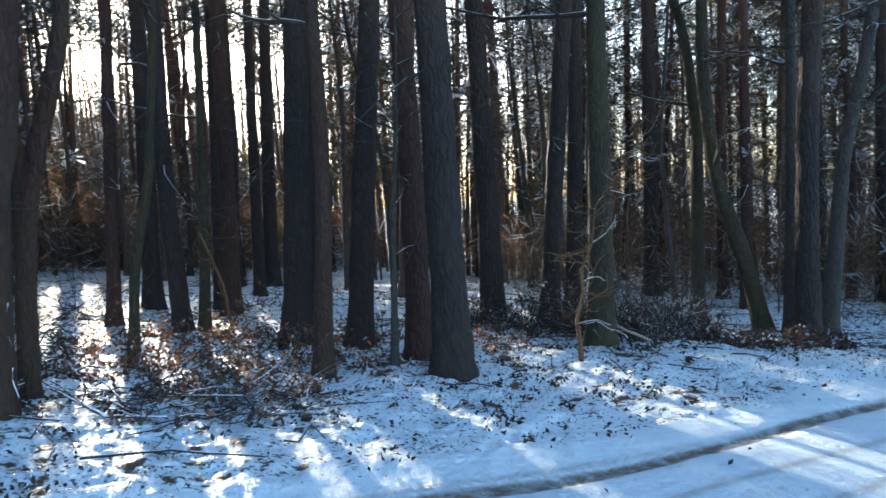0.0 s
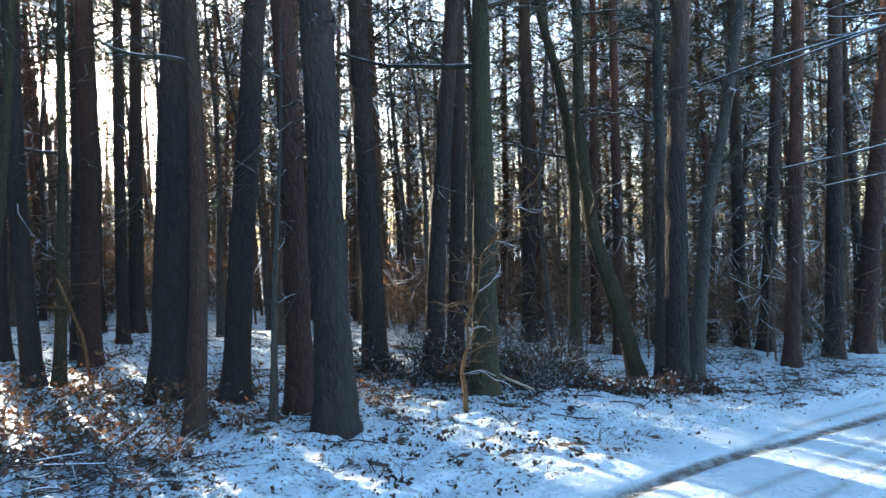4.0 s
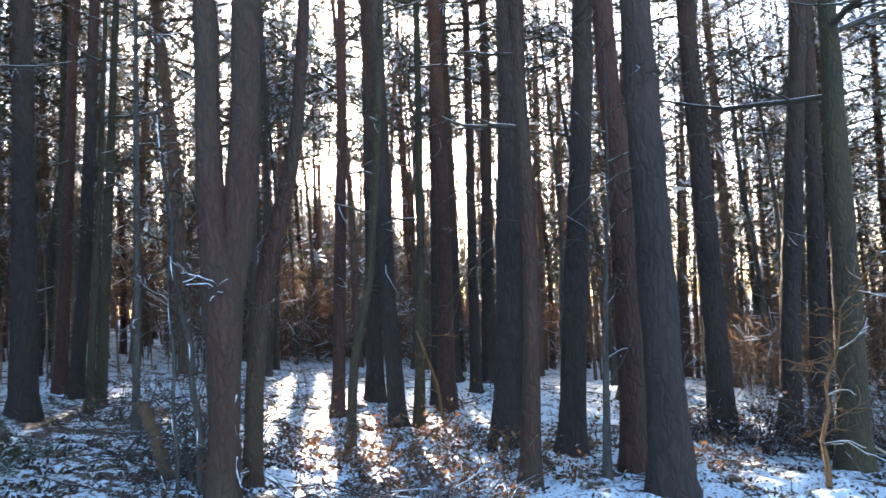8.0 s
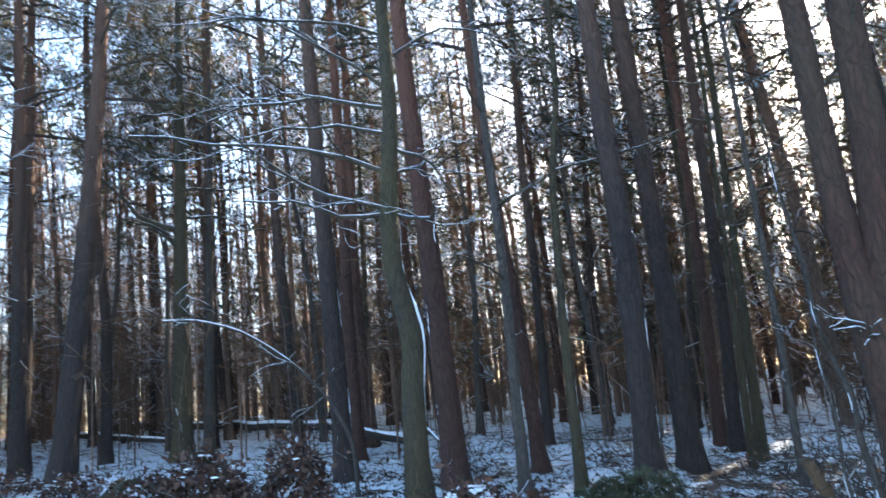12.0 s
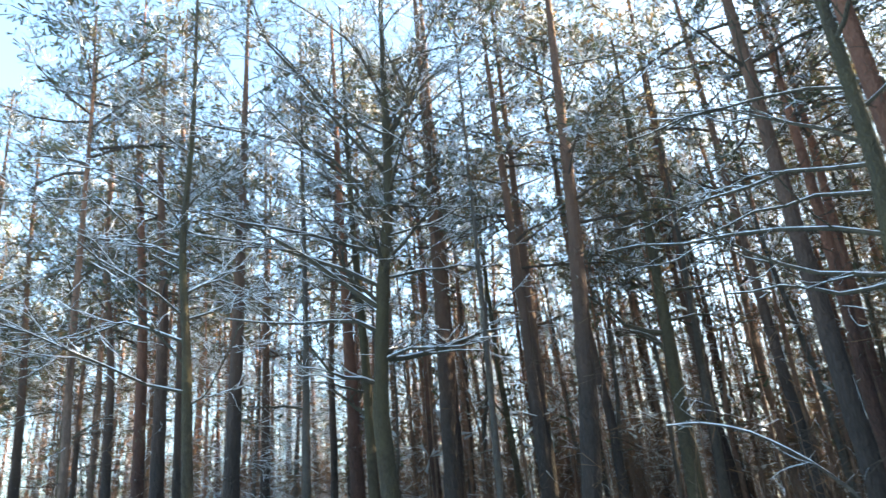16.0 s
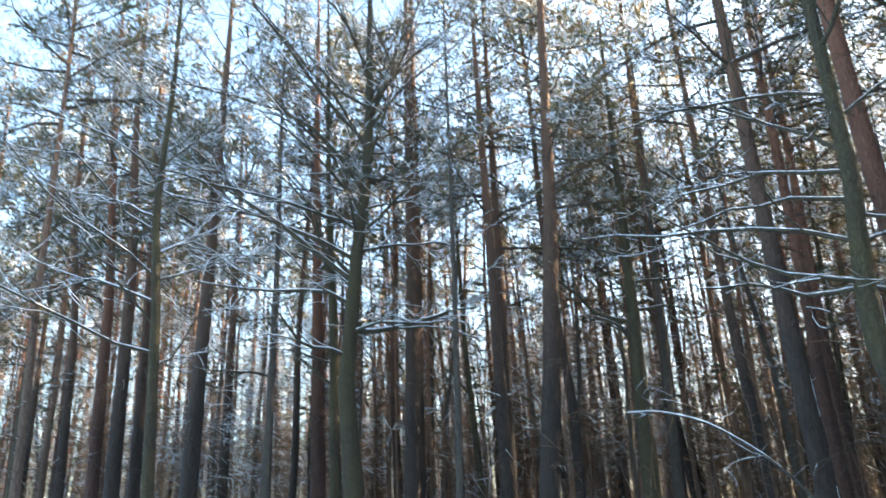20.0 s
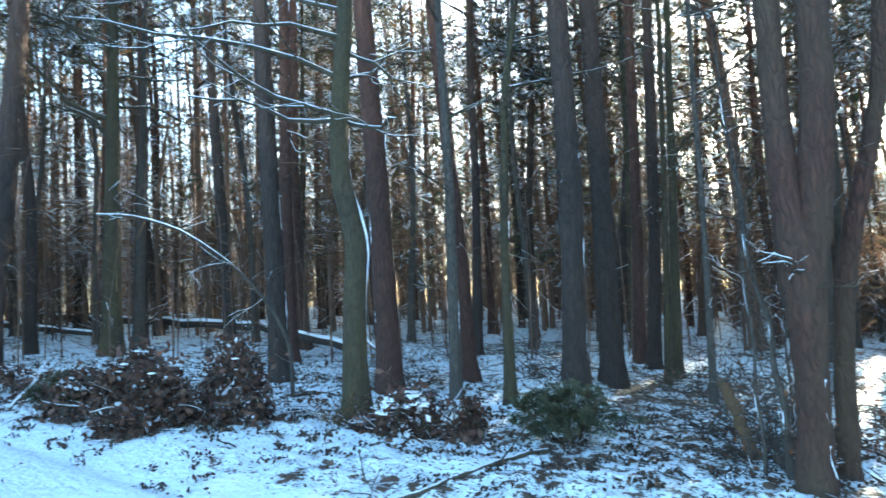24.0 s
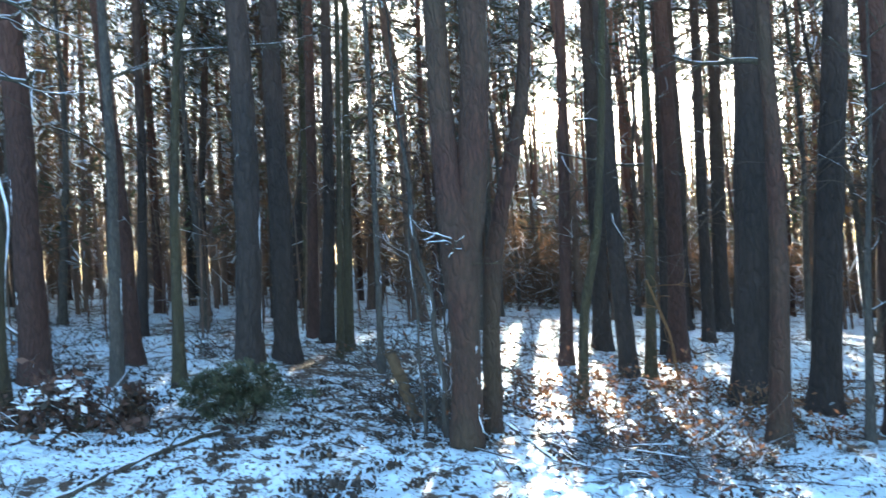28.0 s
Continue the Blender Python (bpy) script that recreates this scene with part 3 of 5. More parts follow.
def oakC(x, y, r, *offsets):
    return broadleaf(x, y, r, offsets, 16, "spreading bare tree with many snow-lined limbs", 18, 4.0, 2, 3.6, GREEN_BARK, 6, 0.9, snowy=True,
                     reaching=((5.6, -3.4, 1.3, -0.6), (5.5, -6.0, 2.4, 0.8), (6.8, -4.2, 2.0, -1.2), (7.1, -2.6, 3.4, 0.8), (8.6, -2.6, 4.6, 0.2), (7.2, 2.0, 0.1, -0.6), (6.2, 2.2, 1.2, 0.8),
                               (9.0, 1.6, 2.8, 0.5), (10.0, 2.8, 3.5, -0.6), (9.8, -3.4, 3.0, 0.9), (4.4, 1.9, 0.2, -0.8), (3.9, -1.8, 1.0, -0.8), (6.4, -1.0, 2.4, -2.4), (8.2, 0.6, 2.8, -2.6),
                               (6.0, -4.6, 2.9, -0.4), (7.6, -4.6, 3.2, 0.4), (8.8, -4.0, 4.2, -0.8), (10.4, -2.2, 3.6, -0.4), (11.2, 1.4, 3.0, 0.2), (5.0, -3.0, 0.6, -1.4), (7.8, 3.0, 1.8, 0.4), (9.2, 2.6, 2.4, -1.0)))


pine(0.68, 8.83, 0.209, (0.10, 1.82), (0.23, 4.31))
rust(0.72, 7.08, 0.098, (0.10, 1.51), (0.12, 2.53), (0.10, 3.79))
pine(1.32, 8.49, 0.150, (0.21, 2.45), (0.38, 4.32))
pine(1.87, 7.77, 0.140, (0.01, 2.42), (-0.04, 4.18))
pine(1.98, 6.89, 0.181, (-0.02, 2.35), (-0.04, 3.94))
pine(3.59, 10.13, 0.172, (-0.04, 2.78), (-0.08, 5.18))
sapling(1.48, 7.30, 0.043, (0.07, 1.53), (0.18, 2.89))
oak(4.31, 8.22, 0.177, (0.06, 1.93), (0.08, 3.34), (0.10, 4.60))
pine(4.27, 9.69, 0.137, (0.15, 1.97), (0.46, 5.16))
pine(5.30, 11.04, 0.140, (0.16, 2.98), (0.24, 5.74))
pine(8.22, 13.42, 0.155, (0.06, 2.24), (0.13, 6.96))
slim(6.83, 9.84, 0.118, (0.07, 2.97), (-0.08, 4.41), (-0.41, 5.70))
slim(7.32, 8.94, 0.132, (-0.28, 1.21), (-0.62, 2.26), (-0.76, 3.84), (-0.72, 5.56))
pine(7.44, 8.24, 0.161, (0.05, 2.85), (0.20, 5.27))
slim(7.58, 8.70, 0.114, (0.06, 2.91), (0.08, 5.44))
slim(8.42, 8.91, 0.131, (0.25, 2.70), (0.53, 3.92), (0.79, 5.55))
pine(10.74, 9.05, 0.133, (0.14, 3.14), (0.25, 6.05))
pine(12.77, 9.78, 0.171, (0.10, 3.37), (0.18, 6.64))
pine(14.19, 10.18, 0.199, (0.30, 3.51), (0.60, 6.94))
pine(16.80, 11.13, 0.191, (0.17, 3.18), (0.38, 7.77))
pine(12.05, 11.36, 0.138, (0.01, 3.50), (0.01, 7.03))
pine(-0.05, 16.63, 0.214, (0.13, 3.19), (0.12, 6.52))
pine(0.80, 16.62, 0.164, (0.10, 3.25), (0.23, 6.68))
slim(-0.44, 9.93, 0.075, (0.05, 0.76), (0.13, 2.47), (0.18, 4.44))
pine(9.04, 11.51, 0.111, (0.04, 3.28), (0.07, 6.52))
pine(9.62, 13.00, 0.110, (0.05, 3.49), (0.16, 7.08))
pine(11.84, 10.58, 0.133, (0.24, 3.37), (0.42, 6.68))
pine(-0.70, 9.95, 0.115, (-0.09, 2.06), (-0.08, 4.17))
pine(-1.29, 12.65, 0.146, (0.05, 2.64), (0.08, 4.84))
slim(-1.12, 8.38, 0.058, (0.08, 1.05), (0.27, 1.76), (0.40, 3.14))
pine(-0.08, 11.94, 0.137, (0.06, 2.63), (0.06, 4.77))
pine(-4.68, 7.37, 0.149, (0.09, 2.48), (0.07, 4.42))
pine(-5.06, 8.91, 0.152, (0.01, 2.83), (0.00, 5.20))
oakthin(-5.38, 7.06, 0.072, (0.04, 1.97), (0.14, 3.66), (0.33, 4.69))
slim(-5.99, 6.80, 0.077, (0.05, 2.65), (0.03, 4.73))
pine(-7.00, 8.31, 0.108, (-0.07, 2.04), (-0.18, 3.70), (-0.29, 5.37))
oakS(-6.03, 5.25, 0.147, (0.00, 0.73), (0.02, 1.31), (0.07, 1.72), (0.07, 1.92), (0.01, 2.19), (-0.06, 2.45), (-0.08, 2.72), (-0.05, 3.19), (-0.02, 3.67), (0.06, 4.28))
pine(-6.99, 6.68, 0.157, (-0.04, 2.69), (-0.13, 4.87))
pine(-9.17, 6.59, 0.152, (-0.06, 2.79), (-0.10, 5.24))
pine(-13.62, 8.63, 0.129, (-0.19, 4.40), (-0.26, 6.67))
pine(-16.35, 8.05, 0.157, (0.10, 3.39), (0.19, 7.08))
slim(-4.83, 10.36, 0.081, (0.14, 2.97), (0.25, 5.57))
slim(-3.66, 8.76, 0.050, (0.04, 2.03), (0.05, 4.17))
slim(-7.15, 13.58, 0.098, (0.11, 3.45), (0.17, 6.98))
oak(-14.38, 6.50, 0.214, (0.09, 3.98), (0.16, 7.68))
slim(-15.19, 7.44, 0.120, (0.16, 4.17), (0.31, 8.16))
pine(-14.02, 4.23, 0.212, (0.37, 3.75), (0.62, 7.09))
pine(-16.64, 4.29, 0.144, (0.07, 4.10), (0.08, 7.91))
pine(-18.61, 2.46, 0.254, (0.06, 4.22), (0.14, 8.15))
slim(-19.10, 4.28, 0.113, (-0.34, 5.12), (-0.42, 8.65))
slim(-15.33, 11.73, 0.112, (0.21, 4.55), (0.37, 9.17))
pine(-23.50, 9.82, 0.164, (-0.06, 5.56), (-0.14, 11.45))
oakC(-15.06, 0.89, 0.224, (-0.25, 3.37), (-0.03, 6.60), (0.19, 7.91))
slim(-16.86, 0.53, 0.153, (-0.10, 4.77), (-0.29, 8.49))
pine(-19.09, 0.20, 0.197, (-0.12, 5.18), (-0.24, 9.35))
pine(-23.95, 9.93, 0.185, (0.08, 6.92), (0.03, 13.34))
pine(-7.76, 13.89, 0.125, (0.53, 3.71), (0.78, 7.11))
pine(-9.76, 18.55, 0.176, (0.22, 5.95), (0.33, 8.98))
pine(-16.78, -2.52, 0.193, (0.10, 6.19), (0.14, 10.83))
pine(-18.47, -4.35, 0.188, (-0.13, 6.74), (-0.45, 10.69))
pine(-20.52, -4.30, 0.163, (-0.19, 7.32), (-0.45, 12.95))
oakL(-11.76, -2.25, 0.111, (-0.19, 3.85), (-0.37, 5.99), (-0.28, 8.02))
slim(-16.97, -5.90, 0.127, (-0.11, 5.03), (-0.21, 7.82))
pine(-19.34, -4.97, 0.169, (-0.19, 6.23), (-0.70, 12.27))
slim(-16.95, -0.96, 0.121, (0.05, 6.16), (-0.00, 10.85))
pine(-16.84, 2.15, 0.204, (0.12, 6.56), (0.11, 12.45))
pine(-15.49, 3.94, 0.156, (-0.04, 6.20), (-0.12, 10.67))
slim(-14.72, 2.79, 0.095, (0.08, 5.87), (0.10, 9.44))
pine(-24.12, -9.61, 0.164, (-0.30, 6.39), (-0.62, 10.32))
pine(-23.79, -10.41, 0.145, (-0.34, 6.30), (-0.71, 10.15))
pine(-21.07, -6.20, 0.139, (-0.20, 5.88), (-0.62, 9.32))
pine(-23.83, -2.56, 0.170, (-0.00, 8.21), (-0.10, 14.79))
broadleaf(-20.80, -11.90, 0.128, ((-0.2, 6.0), (-0.5, 11.7)), 15.5, "tall bare tree with fine snowy twigs against the sky", 22, 4.5, 2, 4.4, GREY_BARK, 5, 1.2, snowy=True)
pine(-1.62, 10.74, 0.090, (0.13, 2.77), (0.23, 5.21))
pine(-0.27, 12.58, 0.086, (0.10, 2.93), (0.19, 5.68))
pine(0.44, 14.13, 0.107, (0.05, 3.09), (0.13, 6.13))
slim(-4.63, 9.62, 0.053, (0.14, 2.71), (0.24, 5.13))
pine(-5.93, 11.39, 0.101, (0.13, 2.92), (0.22, 5.82))
pine(-5.45, 10.90, 0.103, (0.15, 2.05), (0.24, 4.36), (0.33, 6.79))
pine(-9.22, 11.21, 0.093, (0.15, 3.46), (0.16, 5.77), (0.29, 8.16))


def wood_pine(k, light, bole=0.0, airy=False):
    """bole: a tall pine, clear of branches up to that share of its height; airy: few needles low down."""
    rng = np.random.default_rng(700 + k)
    r, h = (rng.uniform(0.08, 0.13), rng.uniform(17, 20)) if bole else (rng.uniform(0.08, 0.16), rng.uniform(13, 18))
    line = trunk_line([(rng.uniform(-0.15, 0.15), 3), (rng.uniform(-0.35, 0.35), 8)], (1, 0), h, rng, 0.07)
    if light:
        line = line[[0, 1, 4, 8, 14, 20, 24, 28, 32, len(line) - 1]]
    trunk, twigs, crown, single = pine_parts(line, r, h, rng, low=h * (bole - 0.1) if bole else 1.6, dead=1.0 if bole else 4.0 if not light else 2.6, dense=1.0, sides=8 if not light else 6, crown_from=bole or rng.uniform(0.36, 0.5) + (0.12 if airy else 0), sprays=0.0 if bole else 0.2 if airy else 1.0, light=light)
    ob = thing("pine_tree", 0, 0, "pine in the wood, snow-dusted, bare below", "tree", "pines of the wood")
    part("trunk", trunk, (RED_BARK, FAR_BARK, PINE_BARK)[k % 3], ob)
    tagged(part("branchwork", twigs, TWIG, ob), kind="stuff")
    tagged(part("crown", crown, NEEDLES, ob, "", False), kind="stuff")
    return ob


def wood_bare(k):
    rng = np.random.default_rng(760 + k)
    r, h = rng.uniform(0.04, 0.09), rng.uniform(7, 12)
    line = trunk_line([(rng.uniform(-0.3, 0.3), 3), (rng.uniform(-0.6, 0.6), 6)], (1, 0), h, rng, 0.1)
    trunk, limbs = Heap(), Heap()
    trunk.tube(line, trunk_radii(line[:, 2], r, h), 6)
    for s in range(14):
        z = rng.uniform(1.2, h * 0.95)
        a = rng.uniform(0, 6.28)
        pts = limb_points(at_height(line, z), (math.cos(a), math.sin(a), rng.uniform(0, 0.8)), rng.uniform(0.7, 1.9), rng, 0.0, 4, 0.15)
        limbs.tube(pts, np.linspace(0.013, 0.004, 5), 3)
        for i in (1, 2, 2, 3, 3):
            limbs.tube(limb_points(pts[i], pts[-1] - pts[0] + rng.standard_normal(3) * 0.7, rng.uniform(0.3, 0.8), rng, 0.0, 2, 0.15), (0.006, 0.005, 0.003), 3)
    ob = thing("bare_tree", 0, 0, "thin bare understorey tree with snowy twigs", "tree", "understorey of the wood")
    part("trunk", trunk, GREY_BARK, ob)
    tagged(part("branchwork", limbs, TWIG, ob), kind="stuff")
    return ob


def forest():
    """The wood behind: pines and bare trees from a few grown kinds."""
    near, deep, bare = [wood_pine(k, False) for k in range(6)], [wood_pine(20 + k, True) for k in range(6)], [wood_bare(k) for k in range(5)]
    near_airy, deep_airy = [wood_pine(8 + k, False, airy=True) for k in range(5)], [wood_pine(30 + k, True, airy=True) for k in range(5)]
    clear, half_clear = [wood_pine(40 + k, True, 0.6) for k in range(4)], [wood_pine(45 + k, True, 0.42) for k in range(4)]
    fresh = set(near + deep + bare + near_airy + deep_airy + clear + half_clear)
    rng = np.random.default_rng(41)
    taken = [(o.location.x, o.location.y) for o in scene.objects if o.parent is None and o.type == "EMPTY" and o not in fresh]
    sx, sy = math.sin(radians(SUN_AZ)), math.cos(radians(SUN_AZ))

    def plant(kinds, x, y):
        ob = kinds[int(rng.integers(0, len(kinds)))]
        m = pose(x, y, land_z(x, y), rng.normal(0, 1.3), rng.normal(0, 1.3), rng.uniform(0, 360))
        if ob in fresh:
            fresh.discard(ob)
            ob.matrix_world = m
        else:
            copy_thing(ob, m)

    def fill(count, d0, d1, gap, bare_share, az0=-124, az1=68):
        done = tries = 0
        while done < count and tries < 9000:
            tries += 1
            az, d = rng.uniform(az0, az1), math.sqrt(rng.uniform(d0 * d0, d1 * d1))
            if az < -111 and d < 36:
                continue
            x, y = d * math.sin(radians(az)), d * math.cos(radians(az))
            off = float(verge(x)) - y
            if -3.0 < off < (9.0 if az > -90 else 5.5) and x > -24:
                continue
            across = x * sy - y * sx
            lane = (-0.9 < across < 2.2 or 4.5 < across < 9.0) and d > 23
            if (-0.25 < across < 0.5 and d > 18) or ((-0.7 < across < 1.9 or 4.5 < across < 8.8) and rng.random() < 0.85):
                continue
            if (-2.0 < across < 3.2 or 3.6 < across < 9.8) and 14 < d < 40:
                lane = True
            if min((x - a) ** 2 + (y - b) ** 2 for a, b in taken) < gap:
                continue
            taken.append((x, y))
            done += 1
            thin = lane or rng.random() < bare_share
            airy = az < -57 + rng.normal(0, 4)
            plant(bare if thin else (near_airy if airy else near) if d < 25 else deep_airy if airy else deep, x, y)

    # tall clear boles towards the low sun, whose light passes under their crowns
    for k in range(400):
        across, d = rng.uniform(-3.2, 10.5), rng.uniform(19, 54)
        x, y = across * sy + d * sx, -across * sx + d * sy
        if -0.3 < across < 0.55 or (-1.2 < across < 2.0 and k % 2) or min((x - a) ** 2 + (y - b) ** 2 for a, b in taken) < (9.0 if across > 4 else 5.0 if d < 30 else 3.2):
            continue
        taken.append((x, y))
        plant(half_clear if d < 33 else clear, x, y)
    fill(95, 13.5, 25, 1.8, 0.3)
    fill(9, 16, 28, 1.6, 0.1, 2, 64)
    fill(12, 20, 32, 1.4, 0.6, -108, -62)
    fill(215, 25, 48, 1.6, 0.2)
    fill(40, 26, 55, 1.6, 0.2, -124, -98)
    # unseen pines added behind the viewpoint to darken the trunk fronts
    for k in range(22):
        az, d = rng.uniform(75, 225), rng.uniform(9, 30)
        x, y = d * math.sin(radians(az)), d * math.cos(radians(az))
        if y < float(verge(x)) - 6:
            plant(deep, x, y)
    for ob in list(fresh):
        plant([ob], -70 + 3 * len(fresh), 40)


forest()


def far_woods():
    rng = np.random.default_rng(77)
    trunk, crown, brush = Heap(), Heap(), Heap()
    sx, sy = math.sin(radians(SUN_AZ)), math.cos(radians(SUN_AZ))
    for k in range(400):
        az = rng.uniform(-124, 70)
        d = rng.uniform(46, 100) if az < -20 else rng.uniform(46, 78)
        if az > 20 and rng.random() < 0.3:
            continue
        x, y = d * math.sin(radians(az)), d * math.cos(radians(az))
        across = x * sy - y * sx
        if -4 < float(verge(x)) - y < 6 or -1.5 < across < 2.4 or 5.2 < across < 9.2:
            continue
        z = land_z(x, y)
        h = rng.uniform(12, 18)
        t = rng.normal(0, 0.35, 2)
        pts = np.array([[x, y, z - 0.3], [x + t[0] * 0.4, y, z + h * 0.5], [x + t[0], y + t[1], z + h]])
        r = rng.uniform(0.09, 0.18)
        trunk.tube(pts, (r, r * 0.7, r * 0.15), 5)
        m = 60
        g = rng.uniform(0.3, 1.0, m)
        a = rng.uniform(0, 6.28, m)
        rad = (0.3 + 2.2 * (1 - g)) * np.sqrt(rng.random(m))
        c = np.stack([x + t[0] * g + rad * np.cos(a), y + t[1] * g + rad * np.sin(a), z + h * g], -1)
        crown.blades(c, rng.standard_normal((m, 3)), 0.5, 0.05, rng, 7, 0.9)
    for k in range(3300):
        az = (rng.uniform(-124, -6), rng.uniform(-22, 8), rng.uniform(-12, 66))[(0, 0, 2, 0, 1, 2)[k % 6]]
        d = rng.uniform(22, 70)
        x, y = d * math.sin(radians(az)), d * math.cos(radians(az))
        if -4 < float(verge(x)) - y < 6:
            continue
        z = land_z(x, y)
        across = x * sy - y * sx
        tall = 1.0 + (0.08 if az < -12 else 0.035) * d
        if -0.8 < across < 2.2 or 5.4 < across < 8.8:
            tall = min(tall, max(0.5, (d - 11) * 0.16))
        m = 10
        c = np.stack([x + rng.normal(0, 0.7, m), y + rng.normal(0, 0.7, m), z + rng.uniform(0.1, tall, m)], -1)
        brush.blades(c, rng.standard_normal((m, 3)) + [0, 0, 1.0], 0.75, 0.012, rng, 8, 1.0)
    for k in range(2000):
        az = rng.uniform(-124, 70)
        if az > 22 and rng.random() < 0.2:
            continue
        d = rng.uniform(20, 75)
        x, y = d * math.sin(radians(az)), d * math.cos(radians(az))
        across = x * sy - y * sx
        if -3 < float(verge(x)) - y < 6 or -0.2 < across < 0.7:
            continue
        z = land_z(x, y)
        low = -1.5 < across < 2.4 or 4.0 < across < 9.2
        if low and rng.random() < (0.85 if across > 4 or d < 35 else 0.5):
            continue
        h = rng.uniform(6, 14)
        t = rng.normal(0, 0.5, 2)
        r = rng.uniform(0.025, 0.09)
        trunk.tube(np.array([[x, y, z - 0.2], [x + t[0] * 0.3, y, z + h * 0.5], [x + t[0], y + t[1], z + h]]), (r, r * 0.8, r * 0.3), 4)
        m = 13
        g = rng.uniform(0.12, 1.0, m) * h
        c = np.stack([x + t[0] * g / h, y + t[1] * g / h, z + g], -1)
        brush.blades(c[:6], rng.standard_normal((6, 3)) * [1, 1, 0.3] + [0, 0, 0.3], 1.1, 0.014, rng, 4, 0.5)
        c = c[6:] + rng.normal(0, 0.7, (7, 3)) * [1, 1, 0.2]
        crown.blades(c[c[:, 2] > z + 2.5], rng.standard_normal((int((c[:, 2] > z + 2.5).sum()), 3)) * [1, 1, 0.3], 0.45, 0.045, rng, 6, 0.9)
    for k in range(420):
        az, d = rng.uniform(20, 64), rng.uniform(14.5, 34)
        x, y = d * math.sin(radians(az)), d * math.cos(radians(az))
        if float(verge(x)) - y > -2.2:
            continue
        m = 9
        c = np.stack([x + rng.normal(0, 0.5, m), y + rng.normal(0, 0.5, m), land_z(x, y) + rng.uniform(0.05, 0.9 + 0.04 * d, m)], -1)
        brush.blades(c, rng.standard_normal((m, 3)) + [0, 0, 0.8], 0.55, 0.01, rng, 7, 1.0)
    # low growth deep in the wood, under the low sun
    for k in range(900):
        across, d = rng.uniform(-2.2, 3.4) if k % 3 else rng.uniform(4.0, 9.2), rng.uniform(26, 95)
        x, y = across * sy + d * sx, -across * sx + d * sy
        z = land_z(x, y)
        h = rng.uniform(0.45, 1.0) * max(0.6, min(0.2 * (d - 11), 0.17 * d + 0.5))
        t = rng.normal(0, 0.3, 2)
        r = rng.uniform(0.02, 0.06)
        trunk.tube(np.array([[x, y, z - 0.2], [x + t[0] * 0.3, y, z + h * 0.5], [x + t[0], y + t[1], z + h]]), (r, r * 0.8, r * 0.4), 4)
        m = int(5 + 2.2 * h)
        g = rng.uniform(0.05, 1.0, m) * h
        c = np.stack([x + t[0] * g / h + rng.normal(0, 0.4, m), y + t[1] * g / h + rng.normal(0, 0.4, m), z + g], -1)
        (brush if k % 2 else crown).blades(c, rng.standard_normal((m, 3)) * [1, 1, 0.5], 0.5, 0.011 if k % 2 else 0.03, rng, 7, 1.1)
    for k in range(420):
        across, d = rng.uniform(-16, 22), 62 + 75 * rng.random() ** 0.8
        x, y = across * sy + d * sx, -across * sx + d * sy
        z, r = land_z(x, y), rng.uniform(0.08, 0.17)
        h = min(rng.uniform(13, 20), 0.215 * (d - 8) - z)
        t = rng.normal(0, 0.5, 2)
        trunk.tube(np.array([[x, y, z - 0.2], [x + t[0] * 0.3, y, z + h * 0.5], [x + t[0], y + t[1], z + h]]), (r, r * 0.75, r * 0.25), 4)
        m = 34
        g = rng.uniform(0.4, 1.0, m)
        a, rad = rng.uniform(0, 6.28, m), (0.4 + 1.9 * (1 - g)) * np.sqrt(rng.random(m))
        c = np.stack([x + t[0] * g + rad * np.cos(a), y + t[1] * g + rad * np.sin(a), z + h * g], -1)
        crown.blades(c, rng.standard_normal((m, 3)), 0.5, 0.05, rng, 6, 0.9)
        g = rng.uniform(0.05, 0.6, 9) * h
        brush.blades(np.stack([x + 0 * g, y + 0 * g, z + g], -1), rng.standard_normal((9, 3)) * [1, 1, 0.3], 1.2, 0.014, rng, 3, 0.5)
    # thin young growth standing all through the wood
    for k in range(1500):
        az, d = (rng.uniform(-112, -12), rng.uniform(13, 52)) if k % 4 else (rng.uniform(-6, 62), rng.uniform(14, 45))
        x, y = d * math.sin(radians(az)), d * math.cos(radians(az))
        across = x * sy - y * sx
        if float(verge(x)) - y > -2.5 or -1.2 < across < 2.2 or 4.3 < across < 9.0:
            continue
        z = land_z(x, y)
        h, r = rng.uniform(1.6, 5.5), rng.uniform(0.009, 0.026)
        t = rng.normal(0, 0.3, 2)
        trunk.tube(np.array([[x, y, z - 0.1], [x + t[0] * 0.3, y, z + h * 0.5], [x + t[0], y + t[1], z + h]]), (r, r * 0.8, r * 0.3), 3)
        m = 7
        g = rng.uniform(0.1, 1.0, m) * h
        c = np.stack([x + t[0] * g / h, y + t[1] * g / h, z + g], -1)
        brush.blades(c, rng.standard_normal((m, 3)) * [1, 1, 0.3] + [0, 0, 0.4], 0.7, 0.007, rng, 3, 0.5)
    # dead twigs and needle sprays hanging between the trunks
    for k in range(2200):
        az, d = (rng.uniform(-52, -14), rng.uniform(-12, 62))[k % 2], rng.uniform(17, 46)
        x, y = d * math.sin(radians(az)), d * math.cos(radians(az))
        across = x * sy - y * sx
        if float(verge(x)) - y > -2.5 or -1.2 < across < 2.0:
            continue
        lo = max(1.5, 0.235 * d + 1.0) if -3 < across < 10 else 1.5
        m = 5
        c = np.stack([x + rng.normal(0, 0.5, m), y + rng.normal(0, 0.5, m), land_z(x, y) + rng.uniform(lo, max(lo + 2.0, 3.0 + 0.3 * d)) + rng.normal(0, 0.3, m)], -1)
